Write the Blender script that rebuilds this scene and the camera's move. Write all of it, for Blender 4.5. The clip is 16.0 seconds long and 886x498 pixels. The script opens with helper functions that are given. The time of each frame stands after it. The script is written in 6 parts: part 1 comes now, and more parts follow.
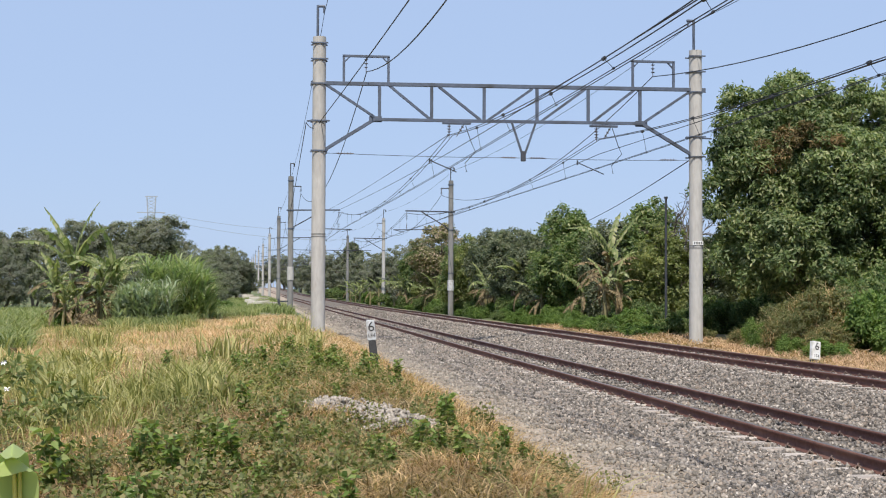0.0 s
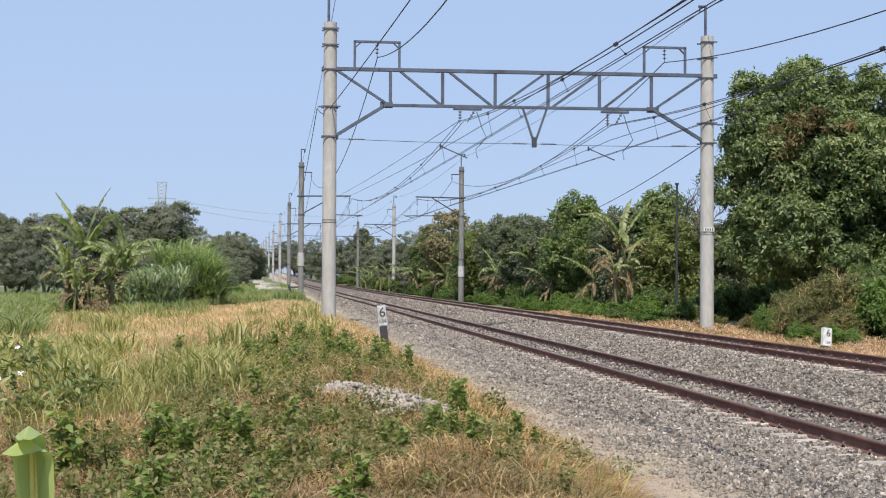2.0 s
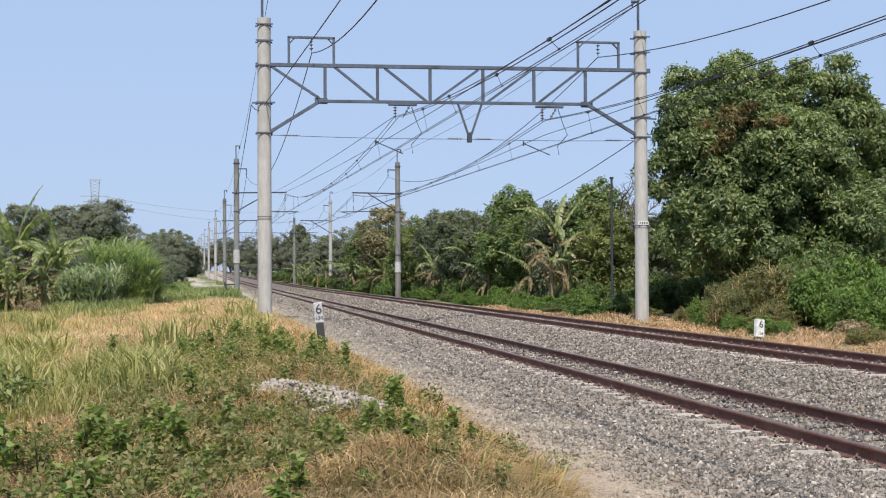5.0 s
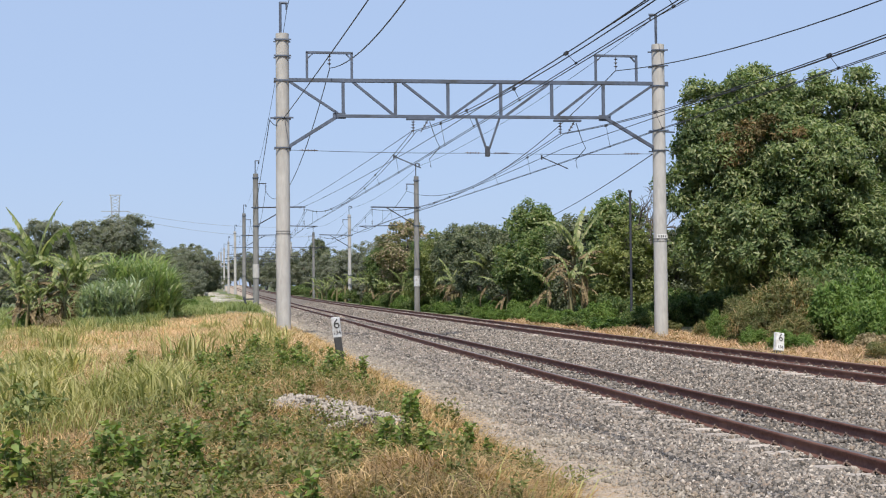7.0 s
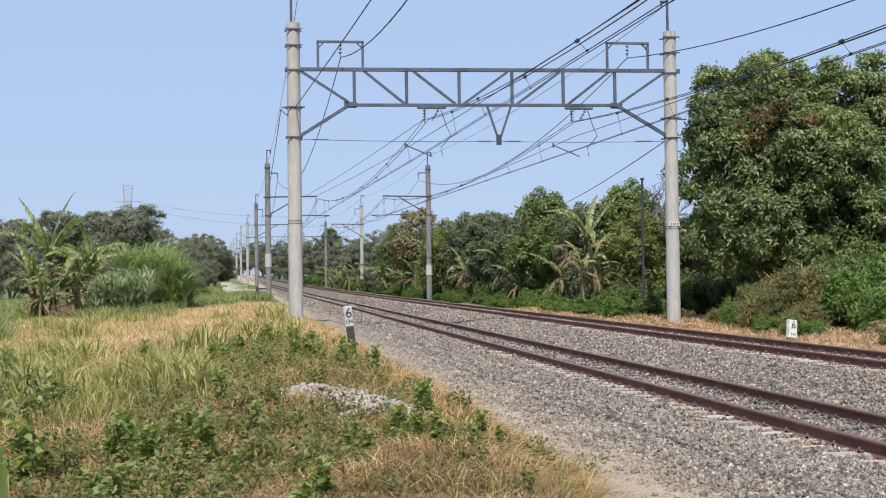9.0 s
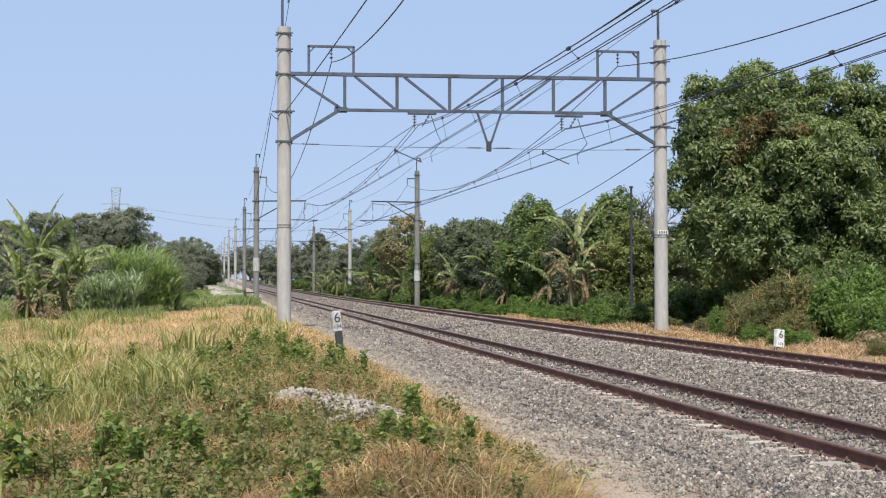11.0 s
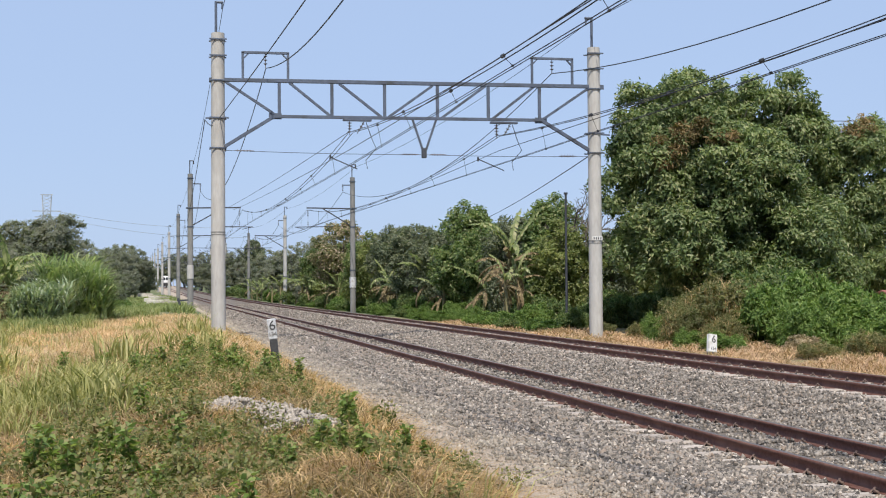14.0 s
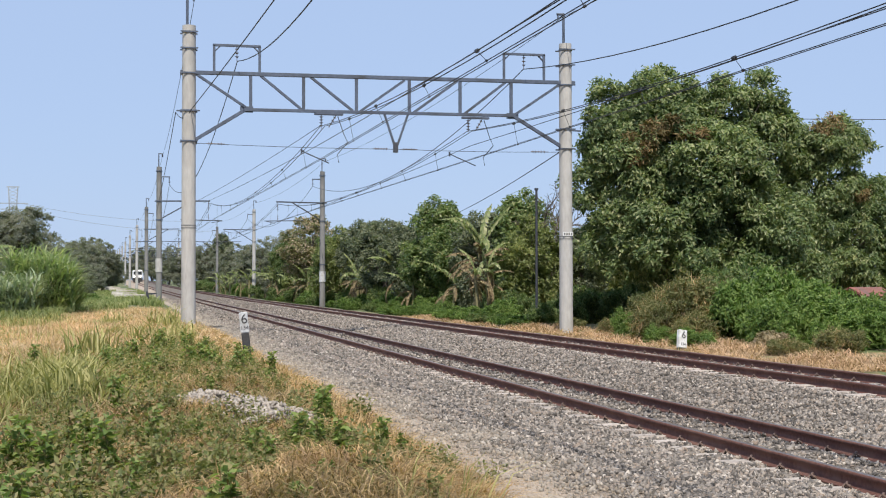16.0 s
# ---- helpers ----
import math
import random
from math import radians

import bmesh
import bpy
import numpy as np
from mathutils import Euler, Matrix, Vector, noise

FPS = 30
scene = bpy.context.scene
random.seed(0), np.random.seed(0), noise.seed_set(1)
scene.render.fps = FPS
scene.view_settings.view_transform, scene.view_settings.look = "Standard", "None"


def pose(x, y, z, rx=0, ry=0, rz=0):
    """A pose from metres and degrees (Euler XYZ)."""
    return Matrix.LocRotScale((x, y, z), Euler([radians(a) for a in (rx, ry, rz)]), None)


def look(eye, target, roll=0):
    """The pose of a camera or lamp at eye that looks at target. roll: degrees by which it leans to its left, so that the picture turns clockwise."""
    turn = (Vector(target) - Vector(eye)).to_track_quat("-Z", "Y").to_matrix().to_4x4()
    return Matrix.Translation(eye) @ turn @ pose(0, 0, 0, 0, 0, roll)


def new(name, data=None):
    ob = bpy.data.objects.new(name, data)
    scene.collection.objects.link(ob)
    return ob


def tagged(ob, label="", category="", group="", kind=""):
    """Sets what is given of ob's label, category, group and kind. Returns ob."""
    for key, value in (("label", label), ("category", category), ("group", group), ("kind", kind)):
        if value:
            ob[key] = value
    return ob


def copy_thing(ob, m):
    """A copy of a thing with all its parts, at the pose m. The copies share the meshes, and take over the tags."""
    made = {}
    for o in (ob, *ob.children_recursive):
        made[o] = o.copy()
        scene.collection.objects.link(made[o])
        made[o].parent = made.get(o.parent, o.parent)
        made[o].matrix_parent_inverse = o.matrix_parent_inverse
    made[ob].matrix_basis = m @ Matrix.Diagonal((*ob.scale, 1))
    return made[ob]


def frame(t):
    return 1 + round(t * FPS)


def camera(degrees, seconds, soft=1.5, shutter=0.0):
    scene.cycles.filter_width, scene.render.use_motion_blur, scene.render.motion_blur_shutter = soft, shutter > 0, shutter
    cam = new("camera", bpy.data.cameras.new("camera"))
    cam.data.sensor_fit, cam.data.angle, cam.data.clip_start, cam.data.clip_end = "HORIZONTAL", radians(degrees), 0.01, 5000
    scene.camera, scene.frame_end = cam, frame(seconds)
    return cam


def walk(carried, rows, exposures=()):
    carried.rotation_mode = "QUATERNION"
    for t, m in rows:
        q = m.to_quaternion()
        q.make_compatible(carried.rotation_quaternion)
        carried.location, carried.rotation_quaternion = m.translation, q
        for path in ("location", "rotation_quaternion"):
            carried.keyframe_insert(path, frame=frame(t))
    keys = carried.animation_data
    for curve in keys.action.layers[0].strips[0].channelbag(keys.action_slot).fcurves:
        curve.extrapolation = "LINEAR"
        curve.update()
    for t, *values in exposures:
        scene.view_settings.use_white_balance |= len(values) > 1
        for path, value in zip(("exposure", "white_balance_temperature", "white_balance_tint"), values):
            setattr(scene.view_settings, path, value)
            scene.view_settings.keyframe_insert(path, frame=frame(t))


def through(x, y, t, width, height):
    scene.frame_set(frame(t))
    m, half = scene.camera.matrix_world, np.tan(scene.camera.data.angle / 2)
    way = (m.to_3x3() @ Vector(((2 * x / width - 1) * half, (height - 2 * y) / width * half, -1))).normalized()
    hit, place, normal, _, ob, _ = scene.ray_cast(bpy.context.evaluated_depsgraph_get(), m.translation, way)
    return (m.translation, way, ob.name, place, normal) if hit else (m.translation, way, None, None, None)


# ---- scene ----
# ------------------------------------------------------------------ camera
cam = camera(36.2, 16.0, soft=1.1)


def aim(x, z, yaw, pitch, roll):
    """Camera pose: yaw to the right of the track's direction, pitch upwards, roll clockwise."""
    y, p = radians(yaw), radians(pitch)
    eye = Vector((x, 0.0, z))
    return look(eye, eye + Vector((math.sin(y) * math.cos(p), math.cos(y) * math.cos(p), math.sin(p))), roll)


# seconds, sideways place, height, yaw, pitch, roll
PATH = [
    (0.0, -0.0, 1.6, 7.454, 1.845, 0.197),
    (0.5, -0.005, 1.595, 7.539, 1.699, 0.205),
    (1.0, -0.01, 1.596, 6.963, 1.665, 0.37),
    (1.5, -0.017, 1.592, 7.542, 1.883, 0.593),
    (2.0, -0.02, 1.591, 7.029, 1.263, 0.3),
    (2.5, -0.025, 1.59, 7.069, 1.196, 0.155),
    (3.0, -0.024, 1.592, 7.531, 1.337, -0.193),
    (3.5, -0.017, 1.59, 7.929, 1.439, 0.021),
    (4.0, -0.005, 1.592, 8.541, 1.371, -0.288),
    (4.2, -0.009, 1.591, 9.01, 1.056, -0.227),
    (6.3, 0.029, 1.615, 9.909, 1.341, -0.359),
    (6.5, 0.032, 1.614, 9.81, 1.615, -0.375),
    (7.0, 0.031, 1.61, 8.877, 1.652, -0.488),
    (7.5, 0.029, 1.605, 8.791, 1.827, -0.088),
    (8.0, 0.032, 1.603, 8.671, 0.808, 0.001),
    (8.5, 0.036, 1.606, 7.973, 1.212, -0.694),
    (9.0, 0.039, 1.607, 8.359, 1.181, -0.745),
    (11.3, 0.012, 1.603, 9.144, 1.467, 0.164),
    (11.5, 0.023, 1.606, 9.407, 1.213, 0.298),
    (12.0, 0.018, 1.607, 9.601, 1.425, 0.181),
    (12.5, 0.022, 1.605, 9.967, 1.713, 0.408),
    (13.0, 0.028, 1.606, 10.579, 1.682, 0.235),
    (13.5, 0.041, 1.611, 10.961, 1.052, 0.267),
    (14.0, 0.02, 1.617, 11.585, 1.683, -0.404),
    (14.5, -0.003, 1.609, 12.436, 2.089, -0.417),
    (15.0, -0.042, 1.6, 13.416, 1.187, -0.819),
    (15.5, -0.052, 1.606, 12.786, 1.122, -0.261),
    (16.0, -0.058, 1.605, 12.908, 1.472, -0.088),
]
walk(cam, [(t, aim(*r)) for t, *r in PATH], [(0, 0.25), (7.1, 0.25), (7.5, 0.06), (8.0, 0.12), (8.4, 0.25), (16, 0.25)])

# ------------------------------------------------------------------ light
SUN_EL, SUN_AZ = radians(54), radians(191)   # azimuth clockwise from +y, where the sun stands
world = bpy.data.worlds.new("sky")
scene.world = world
world.use_nodes = True
wn = world.node_tree.nodes
sky = wn.new("ShaderNodeTexSky")
sky.sky_type = "NISHITA"
sky.sun_disc = False
sky.sun_elevation, sky.sun_rotation = SUN_EL, SUN_AZ
sky.air_density, sky.dust_density, sky.ozone_density = 1.0, 0.6, 3.0
wn["Background"].inputs[1].default_value = 0.102
hazy = wn.new("ShaderNodeMix")          # even dry-season haze over the clear sky
hazy.data_type = "RGBA"
hazy.inputs[0].default_value = 0.84
hazy.inputs[7].default_value = (3.8, 4.97, 7.32, 1)
world.node_tree.links.new(sky.outputs[0], hazy.inputs[6])
world.node_tree.links.new(hazy.outputs[2], wn["Background"].inputs[0])
sun = new("sun", bpy.data.lights.new("sun", "SUN"))
sun.data.energy, sun.data.angle, sun.data.color = 4.9, radians(0.6), (1.0, 0.93, 0.82)
sun.matrix_world = look(Vector((math.sin(SUN_AZ) * math.cos(SUN_EL), math.cos(SUN_AZ) * math.cos(SUN_EL), math.sin(SUN_EL))) * 50, (0, 0, 0))


# ------------------------------------------------------------------ mesh helpers
def part(name, bm, material, parent=None, label=""):
    """Links a bmesh as one mesh object, under a thing or a part where one is given."""
    me = bpy.data.meshes.new(name)
    bm.to_mesh(me)
    bm.free()
    return piece(name, me, material, parent, label)


def piece(name, me, material=None, parent=None, label=""):
    if material and not me.materials:
        me.materials.append(material)
    ob = new(name, me)
    if parent:
        ob.parent = parent
    if label:
        tagged(ob, label)
    return ob


def arrays(name, verts, faces, material, smooth=False):
    """A mesh data block from arrays; faces all have the same number of corners."""
    verts, faces = np.asarray(verts, dtype=np.float32), np.asarray(faces, dtype=np.int32)
    me = bpy.data.meshes.new(name)
    n, k = faces.shape
    me.vertices.add(len(verts))
    me.vertices.foreach_set("co", verts.ravel())
    me.loops.add(n * k)
    me.loops.foreach_set("vertex_index", faces.ravel())
    me.polygons.add(n)
    me.polygons.foreach_set("loop_start", np.arange(0, n * k, k, dtype=np.int32))
    if smooth:
        me.polygons.foreach_set("use_smooth", np.ones(n, dtype=bool))
    me.update(calc_edges=True)
    me.materials.append(material)
    return me


def thing(name, m, label, category, group="", kind=""):
    ob = new(name)
    ob.matrix_basis = m
    return tagged(ob, label, category, group, kind)


def box(bm, size, m=Matrix(), bevel=0.0):
    made = bmesh.ops.create_cube(bm, size=1, matrix=m @ Matrix.Diagonal((*size, 1)))
    if bevel:
        edges = list({e for v in made["verts"] for e in v.link_edges})
        bmesh.ops.bevel(bm, geom=edges, offset=bevel, segments=1, affect="EDGES")
    return bm


def bar(bm, a, b, w, d=None, up=(0, 0, 1), bevel=0.0):
    """A square bar from a to b."""
    a, b = Vector(a), Vector(b)
    z = (b - a).normalized()
    x = Vector(up).cross(z)
    if x.length < 1e-3:
        x = Vector((1, 0, 0)).cross(z)
    x.normalize()
    y = z.cross(x)
    m = Matrix.Translation((a + b) / 2) @ Matrix((x, y, z)).transposed().to_4x4()
    return box(bm, (w, d or w, (b - a).length), m, bevel)


def rod(bm, a, b, r0, r1=None, n=10, caps=True):
    a, b = Vector(a), Vector(b)
    m = Matrix.Translation((a + b) / 2) @ (b - a).to_track_quat("Z", "Y").to_matrix().to_4x4()
    bmesh.ops.create_cone(bm, cap_ends=caps, segments=n, radius1=r0, radius2=r0 if r1 is None else r1, depth=(b - a).length, matrix=m)
    return bm


def smooth(bm):
    for f in bm.faces:
        f.smooth = len(f.verts) == 4
    bmesh.ops.split_edges(bm, edges=[e for e in bm.edges if len({f.smooth for f in e.link_faces}) == 2])
    return bm


def tube(points, r, n=5):
    """Verts and quads of a round tube along points."""
    p = np.asarray(points, float)
    d = np.gradient(p, axis=0)
    d /= np.linalg.norm(d, axis=1)[:, None]
    s = np.cross(d, (0, 0, 1.0))
    s /= np.maximum(np.linalg.norm(s, axis=1), 1e-6)[:, None]
    u = np.cross(s, d)
    r = np.broadcast_to(np.asarray(r, float), (len(p),))[:, None, None]
    a = np.arange(n) * 2 * np.pi / n
    v = p[:, None] + r * (np.cos(a)[None, :, None] * s[:, None] + np.sin(a)[None, :, None] * u[:, None])
    i, j = np.meshgrid(np.arange(len(p) - 1), np.arange(n), indexing="ij")
    i, j = i.ravel(), j.ravel()
    k = (j + 1) % n
    return v.reshape(-1, 3), np.stack([i * n + j, i * n + k, (i + 1) * n + k, (i + 1) * n + j], 1)


def merged(pairs):
    vs, fs, o = [], [], 0
    for v, f in pairs:
        vs.append(v)
        fs.append(np.asarray(f) + o)
        o += len(v)
    return np.concatenate(vs), np.concatenate(fs)


# ------------------------------------------------------------------ materials
def material(name, build):
    mat = bpy.data.materials.new(name)
    mat.use_nodes = True
    build(mat.node_tree, mat.node_tree.nodes["Principled BSDF"])
    return mat


def node(nt, kind, **sets):
    n = nt.nodes.new(kind)
    for key, value in sets.items():
        if key in n.inputs:
            n.inputs[key].default_value = value
    return n


def coords(nt, scale=(1, 1, 1), space="Object"):
    tc = nt.nodes.new("ShaderNodeTexCoord")
    mp = nt.nodes.new("ShaderNodeMapping")
    mp.inputs["Scale"].default_value = scale
    nt.links.new(tc.outputs[space], mp.inputs[0])
    return mp.outputs[0]


def noise_node(nt, vec, scale, detail=4.0, rough=0.6):
    n = nt.nodes.new("ShaderNodeTexNoise")
    n.inputs["Scale"].default_value, n.inputs["Detail"].default_value, n.inputs["Roughness"].default_value = scale, detail, rough
    nt.links.new(vec, n.inputs["Vector"])
    return n.outputs["Fac"]


def ramp(nt, fac, stops):
    r = nt.nodes.new("ShaderNodeValToRGB")
    while len(r.color_ramp.elements) < len(stops):
        r.color_ramp.elements.new(0.5)
    for e, (p, c) in zip(r.color_ramp.elements, stops):
        e.position, e.color = p, (*c, 1) if len(c) == 3 else c
    nt.links.new(fac, r.inputs[0])
    return r.outputs[0]


def mix(nt, fac, a, b, blend="MIX"):
    m = nt.nodes.new("ShaderNodeMix")
    m.data_type, m.blend_type = "RGBA", blend
    for sock, v in ((m.inputs[0], fac), (m.inputs[6], a), (m.inputs[7], b)):
        if isinstance(v, (int, float)):
            sock.default_value = v
        elif isinstance(v, tuple):
            sock.default_value = (*v, 1)
        else:
            nt.links.new(v, sock)
    return m.outputs[2]


def bump(nt, bsdf, height, strength=0.4, distance=0.02):
    b = nt.nodes.new("ShaderNodeBump")
    b.inputs["Strength"].default_value, b.inputs["Distance"].default_value = strength, distance
    nt.links.new(height, b.inputs["Height"])
    nt.links.new(b.outputs[0], bsdf.inputs["Normal"])


def surface(name, dark, light, scale, rough=0.8, metal=0.0, stain=None, stain_scale=1.0, bumps=0.3, bump_dist=0.01, space="Object", stretch=(1, 1, 1), random_tone=0.0):
    """A two-scale surface: grain between two tones, stains in a third."""
    def build(nt, bsdf):
        vec = coords(nt, stretch, space)
        fine = noise_node(nt, vec, scale, 6)
        col = ramp(nt, fine, [(0.3, dark), (0.7, light)])
        if stain:
            big = noise_node(nt, vec, stain_scale, 3)
            f = ramp(nt, big, [(0.48, (0, 0, 0)), (0.7, (1, 1, 1))])
            col = mix(nt, f, col, stain)
        if random_tone:
            info = nt.nodes.new("ShaderNodeObjectInfo")
            tone = ramp(nt, info.outputs["Random"], [(0, (1 - random_tone,) * 3), (1, (1 + random_tone,) * 3)])
            col = mix(nt, 1.0, col, tone, "MULTIPLY")
        nt.links.new(col, bsdf.inputs["Base Color"])
        bsdf.inputs["Roughness"].default_value, bsdf.inputs["Metallic"].default_value = rough, metal
        bump(nt, bsdf, fine, bumps, bump_dist)
    return material(name, build)


def leaf_material(name, tones, rough=0.45, through=0.35, patch=0.0, patch_colour=(0.2, 0.1, 0.03), patch_scale=0.5, tint=(1.11, 0.965, 1.25)):
    """Leaves: tone by leaf, some light through the blade; patches of dry leaves where asked."""
    def build(nt, bsdf):
        geo = nt.nodes.new("ShaderNodeNewGeometry")
        col = ramp(nt, geo.outputs["Random Per Island"], [(i / max(1, len(tones) - 1), (t[0] * tint[0], t[1] * tint[1], t[2] * tint[2])) for i, t in enumerate(tones)])
        vec = coords(nt)
        big = noise_node(nt, vec, 0.6, 2)
        col = mix(nt, 1.0, col, ramp(nt, big, [(0.3, (0.7, 0.75, 0.7)), (0.7, (1.25, 1.2, 1.1))]), "MULTIPLY")
        if patch:
            p = noise_node(nt, vec, patch_scale, 3)
            col = mix(nt, ramp(nt, p, [(1 - patch, (0, 0, 0)), (1.08 - patch, (1, 1, 1))]), col, patch_colour)
        nt.links.new(col, bsdf.inputs["Base Color"])
        bsdf.inputs["Roughness"].default_value = rough
        bsdf.inputs["Specular IOR Level"].default_value = 0.28
        tr = nt.nodes.new("ShaderNodeBsdfTranslucent")
        nt.links.new(mix(nt, 1.0, col, (1.3, 1.4, 0.7), "MULTIPLY"), tr.inputs[0])
        ms = nt.nodes.new("ShaderNodeMixShader")
        ms.inputs[0].default_value = through
        nt.links.new(bsdf.outputs[0], ms.inputs[1])
        nt.links.new(tr.outputs[0], ms.inputs[2])
        nt.links.new(ms.outputs[0], nt.nodes["Material Output"].inputs[0])
    return material(name, build)


def ground_material(nt, bsdf):
    vec = coords(nt)
    fine, mid, big = noise_node(nt, vec, 14, 8), noise_node(nt, vec, 1.3, 5), noise_node(nt, vec, 0.09, 3)
    dry = ramp(nt, fine, [(0.3, (0.16, 0.10, 0.055)), (0.55, (0.33, 0.23, 0.12)), (0.75, (0.45, 0.35, 0.19))])
    green = ramp(nt, fine, [(0.3, (0.04, 0.06, 0.02)), (0.7, (0.13, 0.17, 0.06))])
    f = ramp(nt, mid, [(0.45, (0, 0, 0)), (0.62, (1, 1, 1))])
    near = mix(nt, f, dry, green)
    far = mix(nt, ramp(nt, big, [(0.52, (0, 0, 0)), (0.7, (1, 1, 1))]), green, dry)
    sep = nt.nodes.new("ShaderNodeSeparateXYZ")
    nt.links.new(vec, sep.inputs[0])
    away = nt.nodes.new("ShaderNodeMapRange")
    away.inputs[1].default_value, away.inputs[2].default_value = 45, 90
    nt.links.new(sep.outputs[1], away.inputs[0])
    nt.links.new(mix(nt, away.outputs[0], near, far), bsdf.inputs["Base Color"])
    bsdf.inputs["Roughness"].default_value = 0.95
    bump(nt, bsdf, fine, 0.6, 0.04)


def ballast_material(nt, bsdf):
    vec = coords(nt)
    vo = nt.nodes.new("ShaderNodeTexVoronoi")
    vo.inputs["Scale"].default_value = 21
    nt.links.new(vec, vo.inputs["Vector"])
    # Greys darkened: shade of the gaps between loose stones painted into the bed
    grey = ramp(nt, vo.outputs["Color"], [(0.0, (0.04, 0.034, 0.028)), (0.5, (0.105, 0.09, 0.075)), (1.0, (0.25, 0.22, 0.185))])
    brown = mix(nt, noise_node(nt, vec, 0.5, 4), grey, (0.16, 0.13, 0.105))
    sand = ramp(nt, noise_node(nt, vec, 20, 6), [(0.3, (0.28, 0.222, 0.168)), (0.7, (0.44, 0.362, 0.285))])
    sep = nt.nodes.new("ShaderNodeSeparateXYZ")
    nt.links.new(vec, sep.inputs[0])
    edge = nt.nodes.new("ShaderNodeMath")
    edge.operation = "MULTIPLY_ADD"
    nt.links.new(noise_node(nt, vec, 1.1, 5), edge.inputs[0])
    edge.inputs[1].default_value = -2.2
    nt.links.new(sep.outputs[0], edge.inputs[2])
    toe = nt.nodes.new("ShaderNodeMapRange")
    toe.inputs[1].default_value, toe.inputs[2].default_value = 2.2, 2.9
    nt.links.new(edge.outputs[0], toe.inputs[0])
    nt.links.new(mix(nt, toe.outputs[0], sand, brown), bsdf.inputs["Base Color"])
    bsdf.inputs["Roughness"].default_value = 0.9
    bump(nt, bsdf, vo.outputs["Distance"], 0.9, 0.035)


def stone_material(nt, bsdf):
    geo = nt.nodes.new("ShaderNodeNewGeometry")
    info = nt.nodes.new("ShaderNodeObjectInfo")
    add = nt.nodes.new("ShaderNodeMath")
    add.operation = "ADD"
    nt.links.new(geo.outputs["Random Per Island"], add.inputs[0])
    nt.links.new(info.outputs["Random"], add.inputs[1])
    fr = nt.nodes.new("ShaderNodeMath")
    fr.operation = "FRACT"
    nt.links.new(add.outputs[0], fr.inputs[0])
    col = ramp(nt, fr.outputs[0], [(0, (0.045, 0.039, 0.033)), (0.3, (0.132, 0.115, 0.1)), (0.7, (0.28, 0.247, 0.215)), (0.86, (0.215, 0.165, 0.127)), (1, (0.47, 0.42, 0.37))])
    vec = coords(nt)
    g = noise_node(nt, vec, 60, 4)
    sep = nt.nodes.new("ShaderNodeSeparateXYZ")
    nt.links.new(geo.outputs["Position"], sep.inputs[0])
    wave = nt.nodes.new("ShaderNodeMath")
    wave.operation = "MULTIPLY_ADD"
    nt.links.new(noise_node(nt, geo.outputs["Position"], 0.9, 4), wave.inputs[0])
    wave.inputs[1].default_value = -2.6
    nt.links.new(sep.outputs[0], wave.inputs[2])
    dust = nt.nodes.new("ShaderNodeMapRange")
    dust.inputs[1].default_value, dust.inputs[2].default_value, dust.inputs[3].default_value, dust.inputs[4].default_value = 1.6, 2.7, 0.5, 0.0
    nt.links.new(wave.outputs[0], dust.inputs[0])
    col = mix(nt, dust.outputs[0], col, (0.4, 0.35, 0.275))
    nt.links.new(mix(nt, 1.0, col, ramp(nt, g, [(0.3, (0.8, 0.8, 0.8)), (0.7, (1.15, 1.15, 1.15))]), "MULTIPLY"), bsdf.inputs["Base Color"])
    bsdf.inputs["Roughness"].default_value = 0.85


MAT_GROUND = material("soil_and_grass", ground_material)
MAT_BALLAST = material("ballast", ballast_material)
MAT_STONE = material("crushed_stone", stone_material)
MAT_PALE_STONE = surface("pale_crushed_stone", (0.2, 0.172, 0.145), (0.45, 0.4, 0.345), 9, 0.9, 0, None, 1, 0.3, 0.01)
MAT_RUST = surface("rusty_rail_steel", (0.088, 0.036, 0.026), (0.19, 0.083, 0.06), 25, 0.8, 0.05, (0.2, 0.1, 0.072), 2.0, 0.3, 0.003)
MAT_RAILTOP = surface("rail_running_surface", (0.16, 0.12, 0.10), (0.27, 0.22, 0.19), 30, 0.42, 0.7, None, 1, 0.1, 0.001)
MAT_SLEEPER = surface("dusty_concrete_sleeper", (0.3, 0.262, 0.23), (0.46, 0.415, 0.37), 18, 0.9, 0, (0.28, 0.21, 0.17), 3, 0.4, 0.006, random_tone=0.15)
MAT_POLE = surface("spun_concrete", (0.33, 0.32, 0.305), (0.44, 0.43, 0.415), 9, 0.85, 0, (0.275, 0.265, 0.25), 1.2, 0.25, 0.004, stretch=(1, 1, 0.25))
MAT_POLE_DARK = surface("weathered_concrete", (0.15, 0.15, 0.147), (0.23, 0.227, 0.22), 9, 0.9, 0, (0.1, 0.1, 0.098), 1.0, 0.25, 0.004, stretch=(1, 1, 0.25))
MAT_GALV = surface("galvanised_steel", (0.055, 0.071, 0.106), (0.108, 0.132, 0.182), 12, 0.6, 0.25, (0.05, 0.055, 0.065), 1.5, 0.15, 0.002)
MAT_DARKSTEEL = surface("dark_steel", (0.04, 0.045, 0.055), (0.08, 0.085, 0.1), 20, 0.6, 0.5, None, 1, 0.1, 0.002)
MAT_WIRE = surface("oxidised_copper_wire", (0.03, 0.033, 0.04), (0.06, 0.065, 0.075), 10, 0.6, 0.4, None, 1, 0.0, 0.001)
